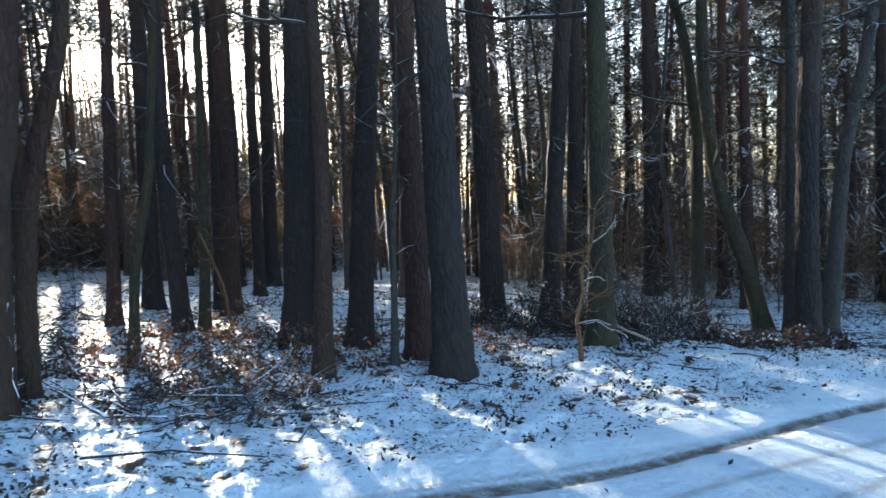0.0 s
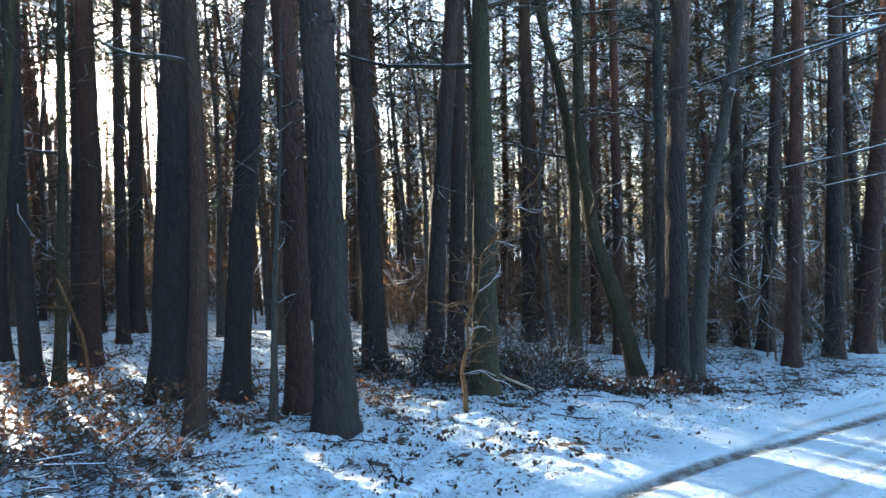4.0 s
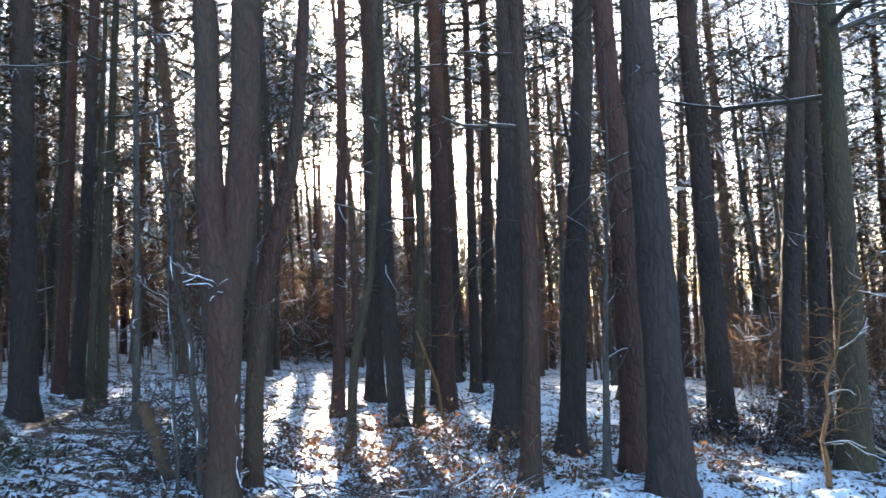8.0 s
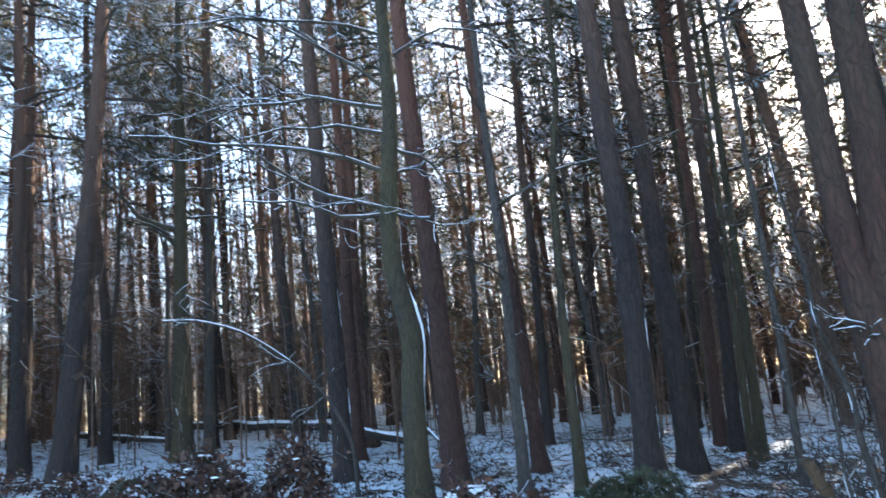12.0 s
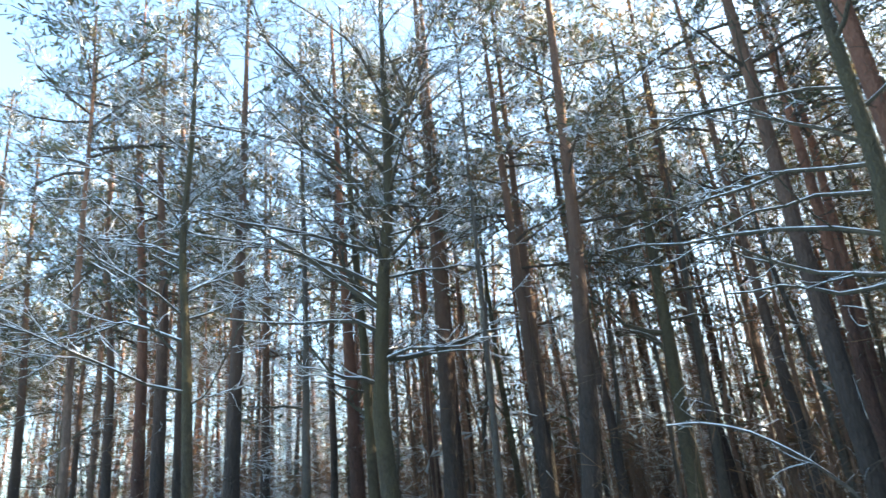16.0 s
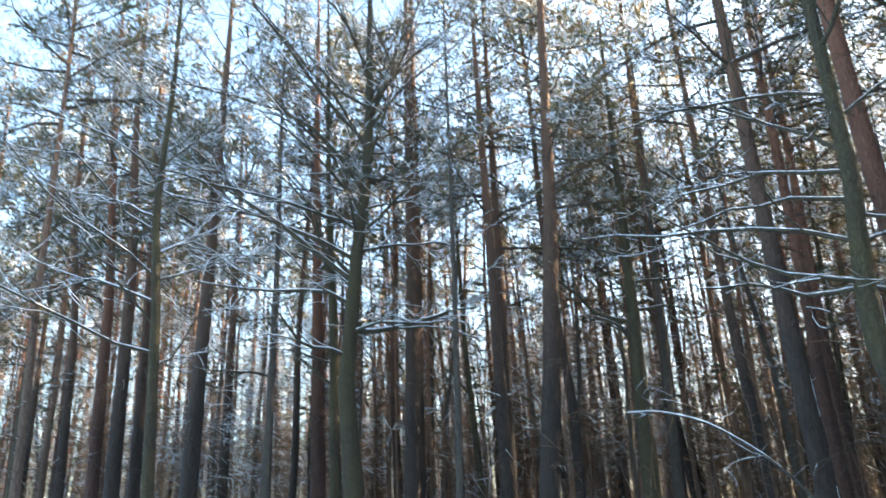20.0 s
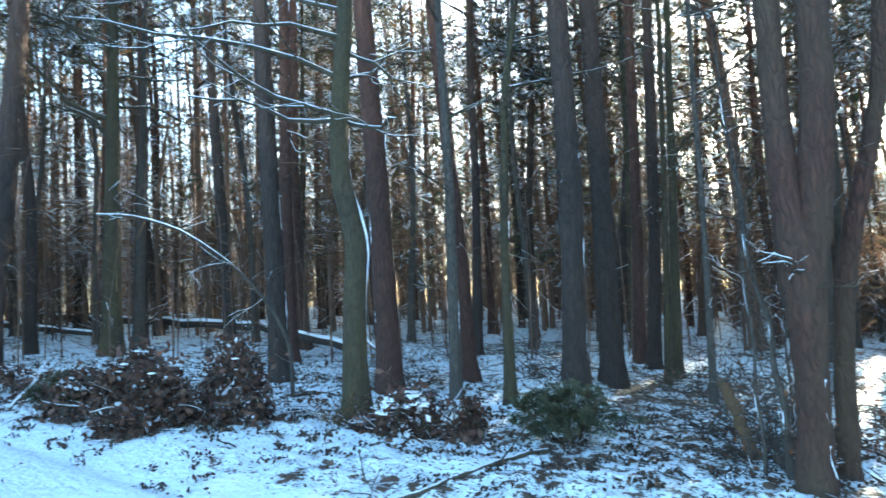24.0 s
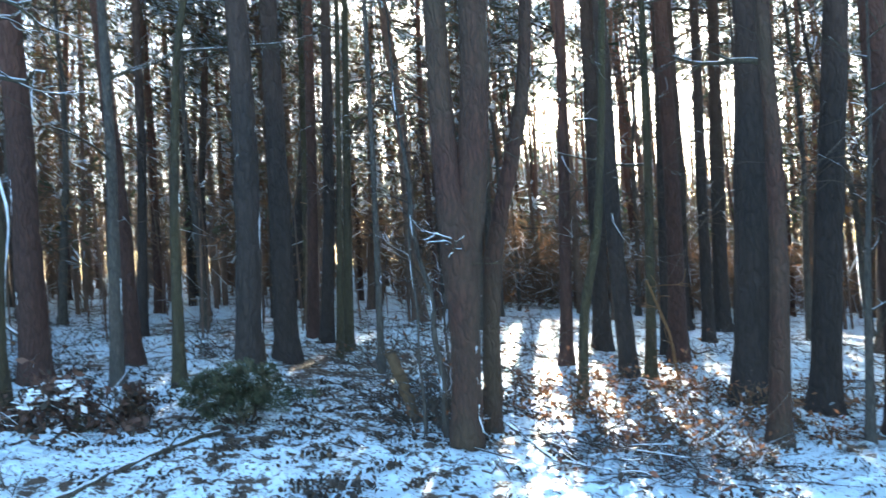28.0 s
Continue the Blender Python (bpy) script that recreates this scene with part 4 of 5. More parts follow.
        if k % 3:
            brush.blades(c, rng.standard_normal((m, 3)) * [1, 1, 0.3], 0.9, 0.009, rng, 4, 0.35)
        else:
            crown.blades(c, rng.standard_normal((m, 3)) * [1, 1, 0.3], 0.36, 0.026, rng, 7, 0.8)
    # snowy twigs among the trees along the open side, pale to imitate haze
    frost = Heap()
    for k in range(2600):
        az, d = rng.uniform(-122, -60), rng.uniform(22, 58)
        x, y = d * math.sin(radians(az)), d * math.cos(radians(az))
        if -1.5 < float(verge(x)) - y < 6 or (az < -108 and d < 34):
            continue
        m = 8
        c = np.stack([x + rng.normal(0, 0.6, m), y + rng.normal(0, 0.6, m), land_z(x, y) + rng.uniform(1.0, 3.0 + 0.17 * d) + rng.normal(0, 0.5, m)], -1)
        frost.blades(c, rng.standard_normal((m, 3)) * [1, 1, 0.35], 0.8, 0.008, rng, 5, 0.35)
    tagged(new("far_snowy_twigs", frost.mesh("far_snowy_twigs", FROST_HAZE, False)), "fine snowy twigs between the far trees, paled for haze", "woods", kind="stuff")
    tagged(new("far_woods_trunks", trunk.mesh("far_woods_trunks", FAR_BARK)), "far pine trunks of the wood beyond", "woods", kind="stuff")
    tagged(new("far_woods_crowns", crown.mesh("far_woods_crowns", NEEDLES, False)), "far snow-dusted pine crowns", "woods", kind="stuff")
    tagged(new("far_undergrowth", brush.mesh("far_undergrowth", UNDERGROWTH, False)), "brown leafless undergrowth deep in the wood", "undergrowth", kind="stuff")


far_woods()


# ---- near things ----
def stem_tree():
    """The cluster of stems beside the sunlit undergrowth."""
    rng = np.random.default_rng(3)
    x, y = -1.73, 5.75
    ob = thing("forked_tree", x, y, "stout forked tree with rusty bark and snow streaks", "tree", "bare trees among the pines")
    sx, sy = sideways(x, y)

    def stem(pts, radii, name="stem"):
        p = np.array([(l * sx - b * sy, l * sy + b * sx, z) for l, b, z in pts])
        k = np.linspace(0, len(p) - 1, len(p) * 5)
        q = np.stack([np.interp(k, np.arange(len(p)), p[:, c]) for c in range(3)], -1)
        rr = np.interp(k, np.arange(len(p)), radii)
        for it in range(3):
            q[1:-1] = (q[:-2] + 2 * q[1:-1] + q[2:]) / 4
        h = Heap()
        h.tube(q, rr, 14, 0.035, rng)
        return part(name, h, RUST_BARK, ob)

    main = stem([(0, 0, -0.2), (0, 0, 0.05), (0.03, 0, 0.5), (0.04, 0, 0.9), (0.04, 0, 1.5), (-0.03, 0, 2.1), (-0.05, 0, 3.0), (-0.05, 0, 4.5), (-0.2, 0.2, 9.0), (-0.1, 0.3, 13.0)],
         (0.17, 0.145, 0.115, 0.12, 0.16, 0.11, 0.095, 0.085, 0.06, 0.02))
    stem([(0.05, 0.02, 1.3), (0.16, 0.02, 2.0), (0.24, 0, 2.9), (0.26, 0, 3.7), (0.3, 0.2, 7.0), (0.35, 0.1, 12.0)], (0.1, 0.125, 0.12, 0.11, 0.08, 0.02))
    stem([(0.25, 0.62, -0.2), (0.25, 0.62, 0.1), (0.28, 0.6, 0.8), (0.32, 0.55, 1.4), (0.42, 0.5, 1.9), (0.56, 0.5, 2.4), (0.68, 0.5, 2.9), (0.8, 0.55, 4.2), (1.0, 0.6, 8.0)],
         (0.11, 0.085, 0.075, 0.08, 0.075, 0.07, 0.06, 0.05, 0.02))
    for l0, z0, z1, w in ((0.12, 0.5, 0.8, 0.004), (0.135, 0.12, 0.34, 0.004), (0.125, 0.95, 1.12, 0.006), (0.115, 1.25, 1.45, 0.008)):
        h = Heap()
        z = np.linspace(z0, z1, 9)
        l = l0 + 0.016 * np.sin(z * 17) - 0.01
        h.tube(np.stack([l * sx + 0.09 * sy, l * sy - 0.09 * sx, z], -1), w * (0.15 + 1.3 * rng.random(9) ** 2), 5)
        part("snow_streak", h, LOOSE_SNOW, main)
    lying = Heap()
    for z, dl, dz, deep, r in ((1.55, -0.2, 0.14, -0.2, 0.012), (1.6, -0.26, 0.2, -0.15, 0.011), (1.55, -0.16, 0.06, -0.22, 0.011), (1.45, 0.45, -0.02, -0.2, 0.007), (2.3, 0.6, 0.25, 0.2, 0.007),
                               (2.7, -0.7, 0.2, 0.3, 0.008), (3.4, 0.8, 0.5, 0.3, 0.012), (3.9, -0.9, 0.7, 0.3, 0.012), (5.0, 1.2, 0.9, 0.3, 0.022), (6.0, -1.2, 1.0, 0.4, 0.022), (7.0, 0.9, 1.3, -0.4, 0.02), (8.5, -0.9, 1.4, 0.2, 0.02)):
        h = Heap()
        way = np.array([dl * sx - deep * sy, dl * sy + deep * sx, dz])
        b = -0.08 if deep < 0 else 0.0
        grow(h, np.array([0.04 * sx - b * sy, 0.04 * sy + b * sx, z]), way, float(np.linalg.norm(way)), r, 1, rng, 0.0, lying if dl < 0 and z < 2 else None, 0.16, 3)
        part("limb", h, LIMB, ob)
    tagged(part("snow", lying, LOOSE_SNOW, ob, "snow lying on the twigs"), kind="stuff")


stem_tree()


def road_tree():
    """A spreading tree whose limbs hang over the track."""
    x, y = 9.6, 1.4
    ob = broadleaf(x, y, 0.17, [(0.05, 3.0)], 11, "spreading bare tree leaning its snowy limbs over the track", 6, 6.5, 1, 2.4, GREY_BARK, 4, 0.8)
    rng = np.random.default_rng(52)
    lying = Heap()
    for z, wx, wy, dz in ((2.8, -4.0, 4.4, 0.15), (2.9, -3.7, 4.9, 0.0), (3.5, -3.2, 4.3, 0.3), (4.5, -4.2, 4.5, -1.0), (4.9, -3.6, 5.0, -0.6), (5.3, -4.4, 4.2, -0.9),
                          (5.6, -3.2, 4.8, -0.1), (6.0, -4.2, 4.8, -0.5), (6.4, -3.0, 4.4, 0.4), (4.1, -4.6, 4.7, -0.7)):
        h = Heap()
        way = np.array([wx, wy, dz]) * rng.uniform(0.72, 0.9)
        k = np.linspace(0, 1, 10)
        q = np.array([0.0, 0.0, z]) + way * k[:, None] + np.array([0, 0, 0.35]) * np.sin(k * np.pi)[:, None]
        q[1:] += np.cumsum(rng.normal(0, 0.045, (9, 3)), axis=0)
        rr = np.linspace(0.04, 0.007, 10)
        h.tube(q, rr, 6, 0.05, rng)
        snow_ridge(lying, q, rr)
        for i in range(3, 10):
            for side in ((1, -1), (1,), (-1,))[i % 3]:
                w = way / np.linalg.norm(way) + 0.55 * side * np.array([way[1], -way[0], 0]) / np.linalg.norm(way) + rng.normal(0, 0.2, 3)
                grow(h, q[i], w, rng.uniform(0.3, 1.1), rr[i] * 0.5 + 0.003, 1, rng, 0.0, lying if i < 7 else None, 0.14, 2, 0.1)
        part("limb", h, GREY_BARK, ob)
    tagged(part("snow", lying, LOOSE_SNOW, ob, "snow lying along the limbs"), kind="stuff")


road_tree()


def bent_sapling():
    x, y = -7.99, 5.9
    sx, sy = sideways(x, y)
    ob = thing("bent_sapling", x, y, "thin bare sapling bowed over in an arch, snow on top", "tree", "saplings")
    off = np.array([(0.0, -0.1), (0.01, 0.4), (-0.03, 0.75), (-0.3, 1.29), (-0.73, 1.77), (-1.32, 2.21), (-1.88, 2.4), (-2.3, 2.42)])
    k = np.linspace(0, 7, 22)
    l, z = np.interp(k, np.arange(8), off[:, 0]), np.interp(k, np.arange(8), off[:, 1])
    p = np.stack([l * sx, l * sy, z], -1)
    p[1:-1] = (p[:-2] + 2 * p[1:-1] + p[2:]) / 4
    h, sn = Heap(), Heap()
    rr = np.linspace(0.032, 0.008, 22)
    h.tube(p, rr, 7)
    sn.tube(p[6:] + [0, 0, 0.014], rr[6:] * 0.45 + 0.002, 5)
    rng = np.random.default_rng(8)
    for i in (9, 12, 14, 16, 18, 20):
        grow(h, p[i], rng.standard_normal(3) * 0.5 + [0, 0, -0.1], rng.uniform(0.3, 0.8), 0.007, 1, rng, 0.02, sn, 0.15, 3)
    stem = part("stem", h, GREY_BARK, ob)
    part("snow", sn, LOOSE_SNOW, stem, "snow lying along the stem")


bent_sapling()


def fallen(name, label, pts, r0, r1, mat, snow=True, twigs=0, seed=1):
    """A stem or stick that lies or leans; pts are places above the ground."""
    p = np.array([(x, y, land_z(x, y) + h) for x, y, h in pts])
    o = p[0].copy()
    k = np.linspace(0, len(p) - 1, len(p) * 5)
    q = np.stack([np.interp(k, np.arange(len(p)), p[:, c]) for c in range(3)], -1) - o
    rng = np.random.default_rng(seed)
    q += rng.standard_normal(q.shape) * r0 * 0.12
    ob = new(name)
    ob.empty_display_size = 0.2
    ob.location = o
    tagged(ob, label, "fallen wood", "fallen wood on the forest floor")
    h = Heap()
    rr = np.linspace(r0, r1, len(q))
    h.tube(q, rr, 9 if r0 > 0.03 else 5, 0.05, rng)
    stem = part("stem", h, mat, ob)
    if snow:
        sn = Heap()
        sn.tube(q + np.stack([0 * rr, 0 * rr, rr * 0.62], -1), rr * 0.66 + 0.004, 6, 0.12, rng)
        part("snow", sn, LOOSE_SNOW, stem, "snow lying along the top")
    for s in range(twigs):
        t = Heap()
        i = int(rng.integers(2, len(q) - 1))
        grow(t, q[i], rng.standard_normal(3) + [0, 0, 0.4], rng.uniform(0.2, 0.6), max(0.005, r1 * 0.5), 1, rng, 0.0, None, 0.15, 3)
        part("twig", t, mat, ob)
    return ob


fallen("fallen_log", "long fallen pine trunk capped with snow", [(-26.5, 10.2, 0.3), (-20.0, 9.9, 0.32), (-14.6, 9.9, 0.3), (-10.6, 9.2, 0.2)], 0.11, 0.085, PINE_BARK, True, 5, 2)
fallen("fallen_log", "fallen stem half hidden behind the undergrowth, capped with snow", [(-24.0, 7.4, 0.25), (-17.5, 7.9, 0.2)], 0.09, 0.06, PINE_BARK, True, 3, 4)
fallen("dead_branch", "pale barkless branch leaning over the brush", [(4.95, 8.1, 0.05), (4.66, 8.28, 0.2), (4.36, 8.45, 0.4)], 0.02, 0.013, PALE_WOOD, False, 1, 5)
fallen("leaning_stick", "pale broken stem leaning in the undergrowth", [(-0.08, 9.6, -0.05), (-0.17, 9.6, 0.65), (-0.4, 9.55, 1.28)], 0.026, 0.013, GOLD_TWIG, False, 5, 6)
fallen("broken_stub", "short broken stub with a cap of snow", [(-2.4, 6.45, -0.05), (-2.5, 6.46, 0.35), (-2.63, 6.47, 0.62)], 0.058, 0.05, TAN_TWIG, False, 0, 7)
fallen("fallen_branch", "half-buried straight branch under a ridge of snow", [(-3.98, 3.3, 0.0), (-3.9, 3.9, 0.012), (-3.86, 4.5, 0.0), (-3.78, 5.1, 0.01), (-3.74, 5.4, 0.0)], 0.03, 0.02, LIMB, False, 5, 8)
fallen("fallen_branch", "thin branch lying on the snow", [(-1.0, 4.6, 0.02), (-0.5, 4.55, 0.05), (0.05, 4.4, 0.02)], 0.012, 0.006, TWIG, False, 2, 9)
fallen("fallen_branch", "thin curved branch by the forked tree", [(-1.4, 5.9, 0.15), (-1.0, 5.6, 0.04), (-0.6, 5.6, 0.03)], 0.014, 0.007, TWIG, True, 2, 10)
fallen("fallen_branch", "snowy branch leaning on the forest floor", [(-8.6, 8.4, 0.05), (-9.3, 8.6, 0.35), (-10.0, 8.8, 0.6)], 0.04, 0.02, GREY_BARK, True, 2, 11)
fallen("fallen_branch", "snowy branch at the edge of the wood", [(-9.3, 3.0, 0.05), (-9.9, 3.5, 0.25), (-10.6, 3.9, 0.4)], 0.02, 0.012, GREY_BARK, True, 3, 12)


def golden_sapling():
    x, y = 3.6, 7.35
    sx, sy = sideways(x, y)
    rng = np.random.default_rng(14)
    ob = thing("sapling", x, y, "small sapling with sunlit golden twigs", "tree", "saplings")
    off = np.array([(0, -0.1), (0.0, 0.2), (-0.03, 0.45), (0.05, 0.75), (0.04, 1.0), (0.17, 1.3), (0.22, 1.7), (0.8, 2.5)])
    p = np.stack([off[:, 0] * sx, off[:, 0] * sy, off[:, 1]], -1)
    h = Heap()
    h.tube(p, (0.034, 0.029, 0.022, 0.017, 0.014, 0.011, 0.008, 0.005), 7)
    part("stem", h, GOLD_TWIG, ob)
    sn = Heap()
    for k in range(28):
        z = 0.4 + 0.075 * k
        dl = rng.uniform(0.2, 1.0) * (1 if rng.random() < 0.75 else -0.7)
        t = Heap()
        base = np.array([np.interp(z, p[:, 2], p[:, c]) for c in range(3)])
        way = np.array([dl * sx, dl * sy, rng.uniform(0.0, 0.35)]) + 0.3 * rng.standard_normal(3) * [1, 1, 0]
        grow(t, base, way, rng.uniform(0.25, 0.6), 0.0095, 1, rng, 0.0, sn if k % 6 == 0 else None, 0.3, 3)
        part("twig", t, GOLD_TWIG, ob)
    tagged(part("snow", sn, LOOSE_SNOW, ob, "snow on the twigs"), kind="stuff")


golden_sapling()


def brush(x, y, width, height, label, leaf, n_leaves, n_stems, size=0.045, name="undergrowth_shrub", category="shrub", group="undergrowth", seed=0, stem_mat=None, flat=0.25, snow=0.1, dome=0.0, lie=1.0):
    """A low tangle of stems with dead leaves on them; dome: how much of the leaves forms a rounded heap; lie below 1 flattens the sticks."""
    rng = np.random.default_rng(900 + seed)
    ob = thing(name, x, y, label, category, group)
    rest, leaves, sn = Heap(), Heap(), Heap()
    pts = []
    mat = stem_mat or TWIG
    for k in range(n_stems):
        one = Heap() if k < 22 else rest
        a, d = rng.uniform(0, 6.28), width * 0.5 * math.sqrt(rng.random())
        b = np.array([d * math.cos(a), d * math.sin(a), 0.0])
        b[2] = land_z(x + b[0], y + b[1]) - land_z(x, y) - 0.03 + (height * 0.5 * rng.random() if lie < 1 else 0)
        h = height * rng.uniform(0.5, 1.25) * (1.1 - 0.6 * (2 * d / width) ** 2)
        way = np.array([rng.normal(0, 0.8), rng.normal(0, 0.8), lie if lie == 1 else rng.normal(0, lie)])
        q = limb_points(b, way, h * 1.3 / min(1.0, lie + 0.15), rng, 0.12 if lie == 1 else 0.02, 5, 0.22 if lie == 1 else 0.1)
        q[:, 2] = np.maximum(q[:, 2], b[2] - 0.02)
        one.tube(q, np.linspace(0.0075, 0.0025, 6), 3)
        if rng.random() < snow * 3:
            snow_ridge(sn, q[2:], np.linspace(0.008, 0.005, 4))
        for s in range(3):
            e = limb_points(q[rng.integers(1, 5)], rng.standard_normal(3) + [0, 0, 0.3], h * 0.45, rng, 0.05, 3, 0.2)
            one.tube(e, (0.005, 0.004, 0.003, 0.002), 3)
            pts += [e[1], e[2], e[3]]
        pts += [q[2], q[3], q[4], q[5]]
        if k < 22:
            part("stem", one, mat, ob)
    pts = np.array(pts)
    pick = pts[rng.integers(0, len(pts), n_leaves)] + rng.normal(0, 0.05, (n_leaves, 3))
    if dome:
        m = int(n_leaves * dome)
        a, f = rng.uniform(0, 6.28, m), rng.uniform(0, 1, m) ** 0.6 * np.pi / 2
        bumpy = 1 + 0.18 * np.sin(3 * a + seed) * np.sin(f * 2) + 0.08 * rng.standard_normal(m)
        rr = rng.uniform(0.75, 1.0, m) * bumpy
        pick[:m] = np.stack([0.5 * width * rr * np.sin(f) * np.cos(a), 0.5 * width * rr * np.sin(f) * np.sin(a), height * rr * np.cos(f)], -1)
        for k in range(int((130 if snow < 0.3 else 420) * width * width * snow)):
            a, d = rng.uniform(0, 6.28), 0.36 * width * math.sqrt(rng.random())
            top = height * math.sqrt(max(0.0, 1 - (2 * d / width) ** 2)) * 0.95
            w = rng.uniform(0.02, 0.05) if snow < 0.3 else rng.uniform(0.02, 0.055)
            sn.lump((d * math.cos(a), d * math.sin(a), top), (w * 1.3, w * rng.uniform(0.6, 1.2), w * 0.3), rng)
    under = land(x + pick[:, 0], y + pick[:, 1]) - land_z(x, y)
    pick[:, 2] = np.maximum(pick[:, 2], under + 0.01)
    leaves.leaves(pick, size, rng, flat)
    if rest.v:
        tagged(part("stick_tangle", rest, mat, ob), kind="stuff")
    tagged(part("foliage", leaves, leaf, ob, "", False), kind="stuff")
    if sn.v:
        tagged(part("snow", sn, LOOSE_SNOW, ob), kind="stuff")
    return ob


SUNNY = "low shrub with curled rusty leaves in thin snow"
for k, (bx, by, bw, bh, nl, ns) in enumerate(((-1.2, 7.36, 0.9, 0.42, 150, 26), (-0.55, 6.8, 1.0, 0.45, 170, 30), (-0.05, 9.1, 1.0, 0.5, 160, 26), (0.55, 8.7, 0.9, 0.45, 150, 24), (1.05, 7.6, 1.0, 0.35, 140, 26),
                                              (-1.05, 9.3, 0.9, 0.4, 130, 22), (0.1, 6.5, 0.9, 0.4, 130, 26), (0.3, 7.6, 1.0, 0.5, 150, 28), (-0.6, 8.2, 0.9, 0.4, 130, 24), (-1.7, 8.3, 0.8, 0.35, 90, 20), (2.9, 8.3, 1.0, 0.3, 90, 24), (1.6, 8.9, 1.0, 0.35, 90, 22))):
    brush(bx, by, bw, bh, SUNNY, DEAD_LEAVES, nl * 3, ns * 2 // 3, 0.029, seed=k, stem_mat=TAN_TWIG, snow=0.02)
for k, (bx, by, bw, bh) in enumerate(((-0.35, 5.75, 1.1, 0.2), (0.2, 6.0, 1.0, 0.22), (-0.75, 6.15, 0.9, 0.2))):
    brush(bx, by, bw, bh, "heap of dark sticks and leaves under thin snow", DARK_LEAVES, 150, 80, 0.035, "stick_heap", "brushwood", "brushwood heaps", 20 + k, snow=0.05, lie=0.25)
for k, (bx, by, bw, bh) in enumerate(((4.1, 9.3, 1.2, 0.75), (5.0, 9.3, 1.5, 0.9), (5.8, 9.2, 1.4, 0.75), (5.2, 8.6, 0.9, 0.4), (3.3, 9.9, 1.0, 0.4))):
    brush(bx, by, bw, bh, "tangled heap of dark brushwood between the trunks", DARK_LEAVES, 300, 190, 0.03, "brush_pile", "brushwood", "brushwood heaps", 30 + k, snow=0.0, dome=0.35)
for k, (bx, by, bw, bh) in enumerate(((6.25, 7.85, 0.6, 0.24), (6.75, 7.6, 0.6, 0.28), (5.85, 8.2, 0.5, 0.2), (7.3, 7.6, 0.45, 0.25))):
    brush(bx, by, bw, bh, "low heap of dark leafy cuttings at the wood's edge", DARK_LEAVES, 330, 24, 0.036, "leaf_heap", "brushwood", "brushwood heaps", 40 + k, snow=0.02, dome=0.6)
for k, (bx, by, bw, bh, nl) in enumerate(((-8.55, 3.55, 1.1, 0.55, 500), (-7.95, 3.85, 1.1, 0.75, 620), (-7.45, 3.85, 0.9, 0.6, 480), (-6.95, 4.4, 0.85, 0.85, 700), (-7.3, 3.4, 0.7, 0.3, 240), (-5.12, 5.05, 0.75, 0.45, 480), (-5.5, 4.9, 0.35, 0.16, 70), (-4.7, 5.5, 0.35, 0.36, 130), (-4.6, 5.25, 0.4, 0.1, 60), (-10.2, 3.9, 1.2, 0.35, 220), (-11.4, 3.6, 1.2, 0.35, 220), (-12.8, 3.0, 1.4, 0.35, 220), (-14.4, 2.2, 1.4, 0.35, 200))):
    brush(bx, by, bw * 0.85, bh, "heap of cut branches with dry dark leaves and snow", DARK_LEAVES, nl * 7 // 2, 46, 0.042, "leafy_brush_pile", "brushwood", "brushwood heaps", 50 + k, snow=0.08 if k != 5 else 0.5, dome=0.8)
for k, (bx, by, bw, bh) in enumerate(((-2.2, 6.6, 0.7, 0.9), (-2.05, 7.0, 0.6, 1.1), (-2.7, 7.2, 0.8, 0.8), (-1.95, 6.25, 0.5, 0.7), (-3.0, 8.0, 0.9, 0.8), (-4.0, 9.0, 1.0, 0.9), (-2.8, 9.5, 1.0, 0.8), (-6.2, 9.2, 1.0, 0.8), (-8.2, 8.2, 1.0, 0.7), (-9.4, 9.4, 1.2, 0.8), (3.2, 11.5, 1.2, 0.8), (7.2, 11.3, 1.2, 0.8), (9.6, 9.8, 1.2, 0.8), (12.2, 9.7, 1.4, 0.8), (0.5, 12.5, 1.4, 0.7), (-2.2, 12.0, 1.4, 0.8))):
    brush(bx, by, bw, bh, "thicket of thin bare shoots in snow", DEAD_LEAVES, 40, 26, 0.035, "bare_thicket", "shrub", "undergrowth", 80 + k, stem_mat=GREY_BARK, snow=0.04)


def mound():
    """The mossy root mound that one heap of leaves lies on."""
    rng = np.random.default_rng(61)
    x, y = -5.16, 5.03
    ob = thing("root_mound", x, y, "low mossy root mound with dead leaves and a snow cap", "mound", "brushwood heaps")
    core, cap = Heap(), Heap()
    for dx, dy, w, h in ((0, 0, 0.27, 0.27), (0.18, 0.05, 0.2, 0.2), (-0.2, -0.03, 0.19, 0.16), (-0.36, -0.08, 0.12, 0.09)):
        core.lump((dx, dy, 0.03), (w, w * 0.85, h), rng)
    for k in range(26):
        a, d = rng.uniform(0, 6.28), 0.2 * math.sqrt(rng.random())
        w = rng.uniform(0.03, 0.075)
        cap.lump((-0.02 + d * math.cos(a), d * math.sin(a) * 0.8, 0.3 - 1.6 * d * d), (w * 1.4, w, w * 0.4), rng)
    body = part("earth", core, GREEN_BARK, ob)
    tagged(part("snow_cap", cap, LOOSE_SNOW, body), kind="stuff")


mound()
for k, (bx, by, bw, bh, ns) in enumerate(((-5.95, 5.02, 0.42, 0.42, 34), (-5.72, 5.12, 0.3, 0.3, 18), (-6.12, 5.08, 0.3, 0.32, 16), (-4.72, 5.42, 0.3, 0.4, 18))):
    brush(bx, by, bw, bh, "fan of thin pale shoots at the foot of a trunk", DARK_LEAVES, 30, ns, 0.03, "basal_shoots", "shrub", "undergrowth", 120 + k, stem_mat=TAN_TWIG, snow=0.1)


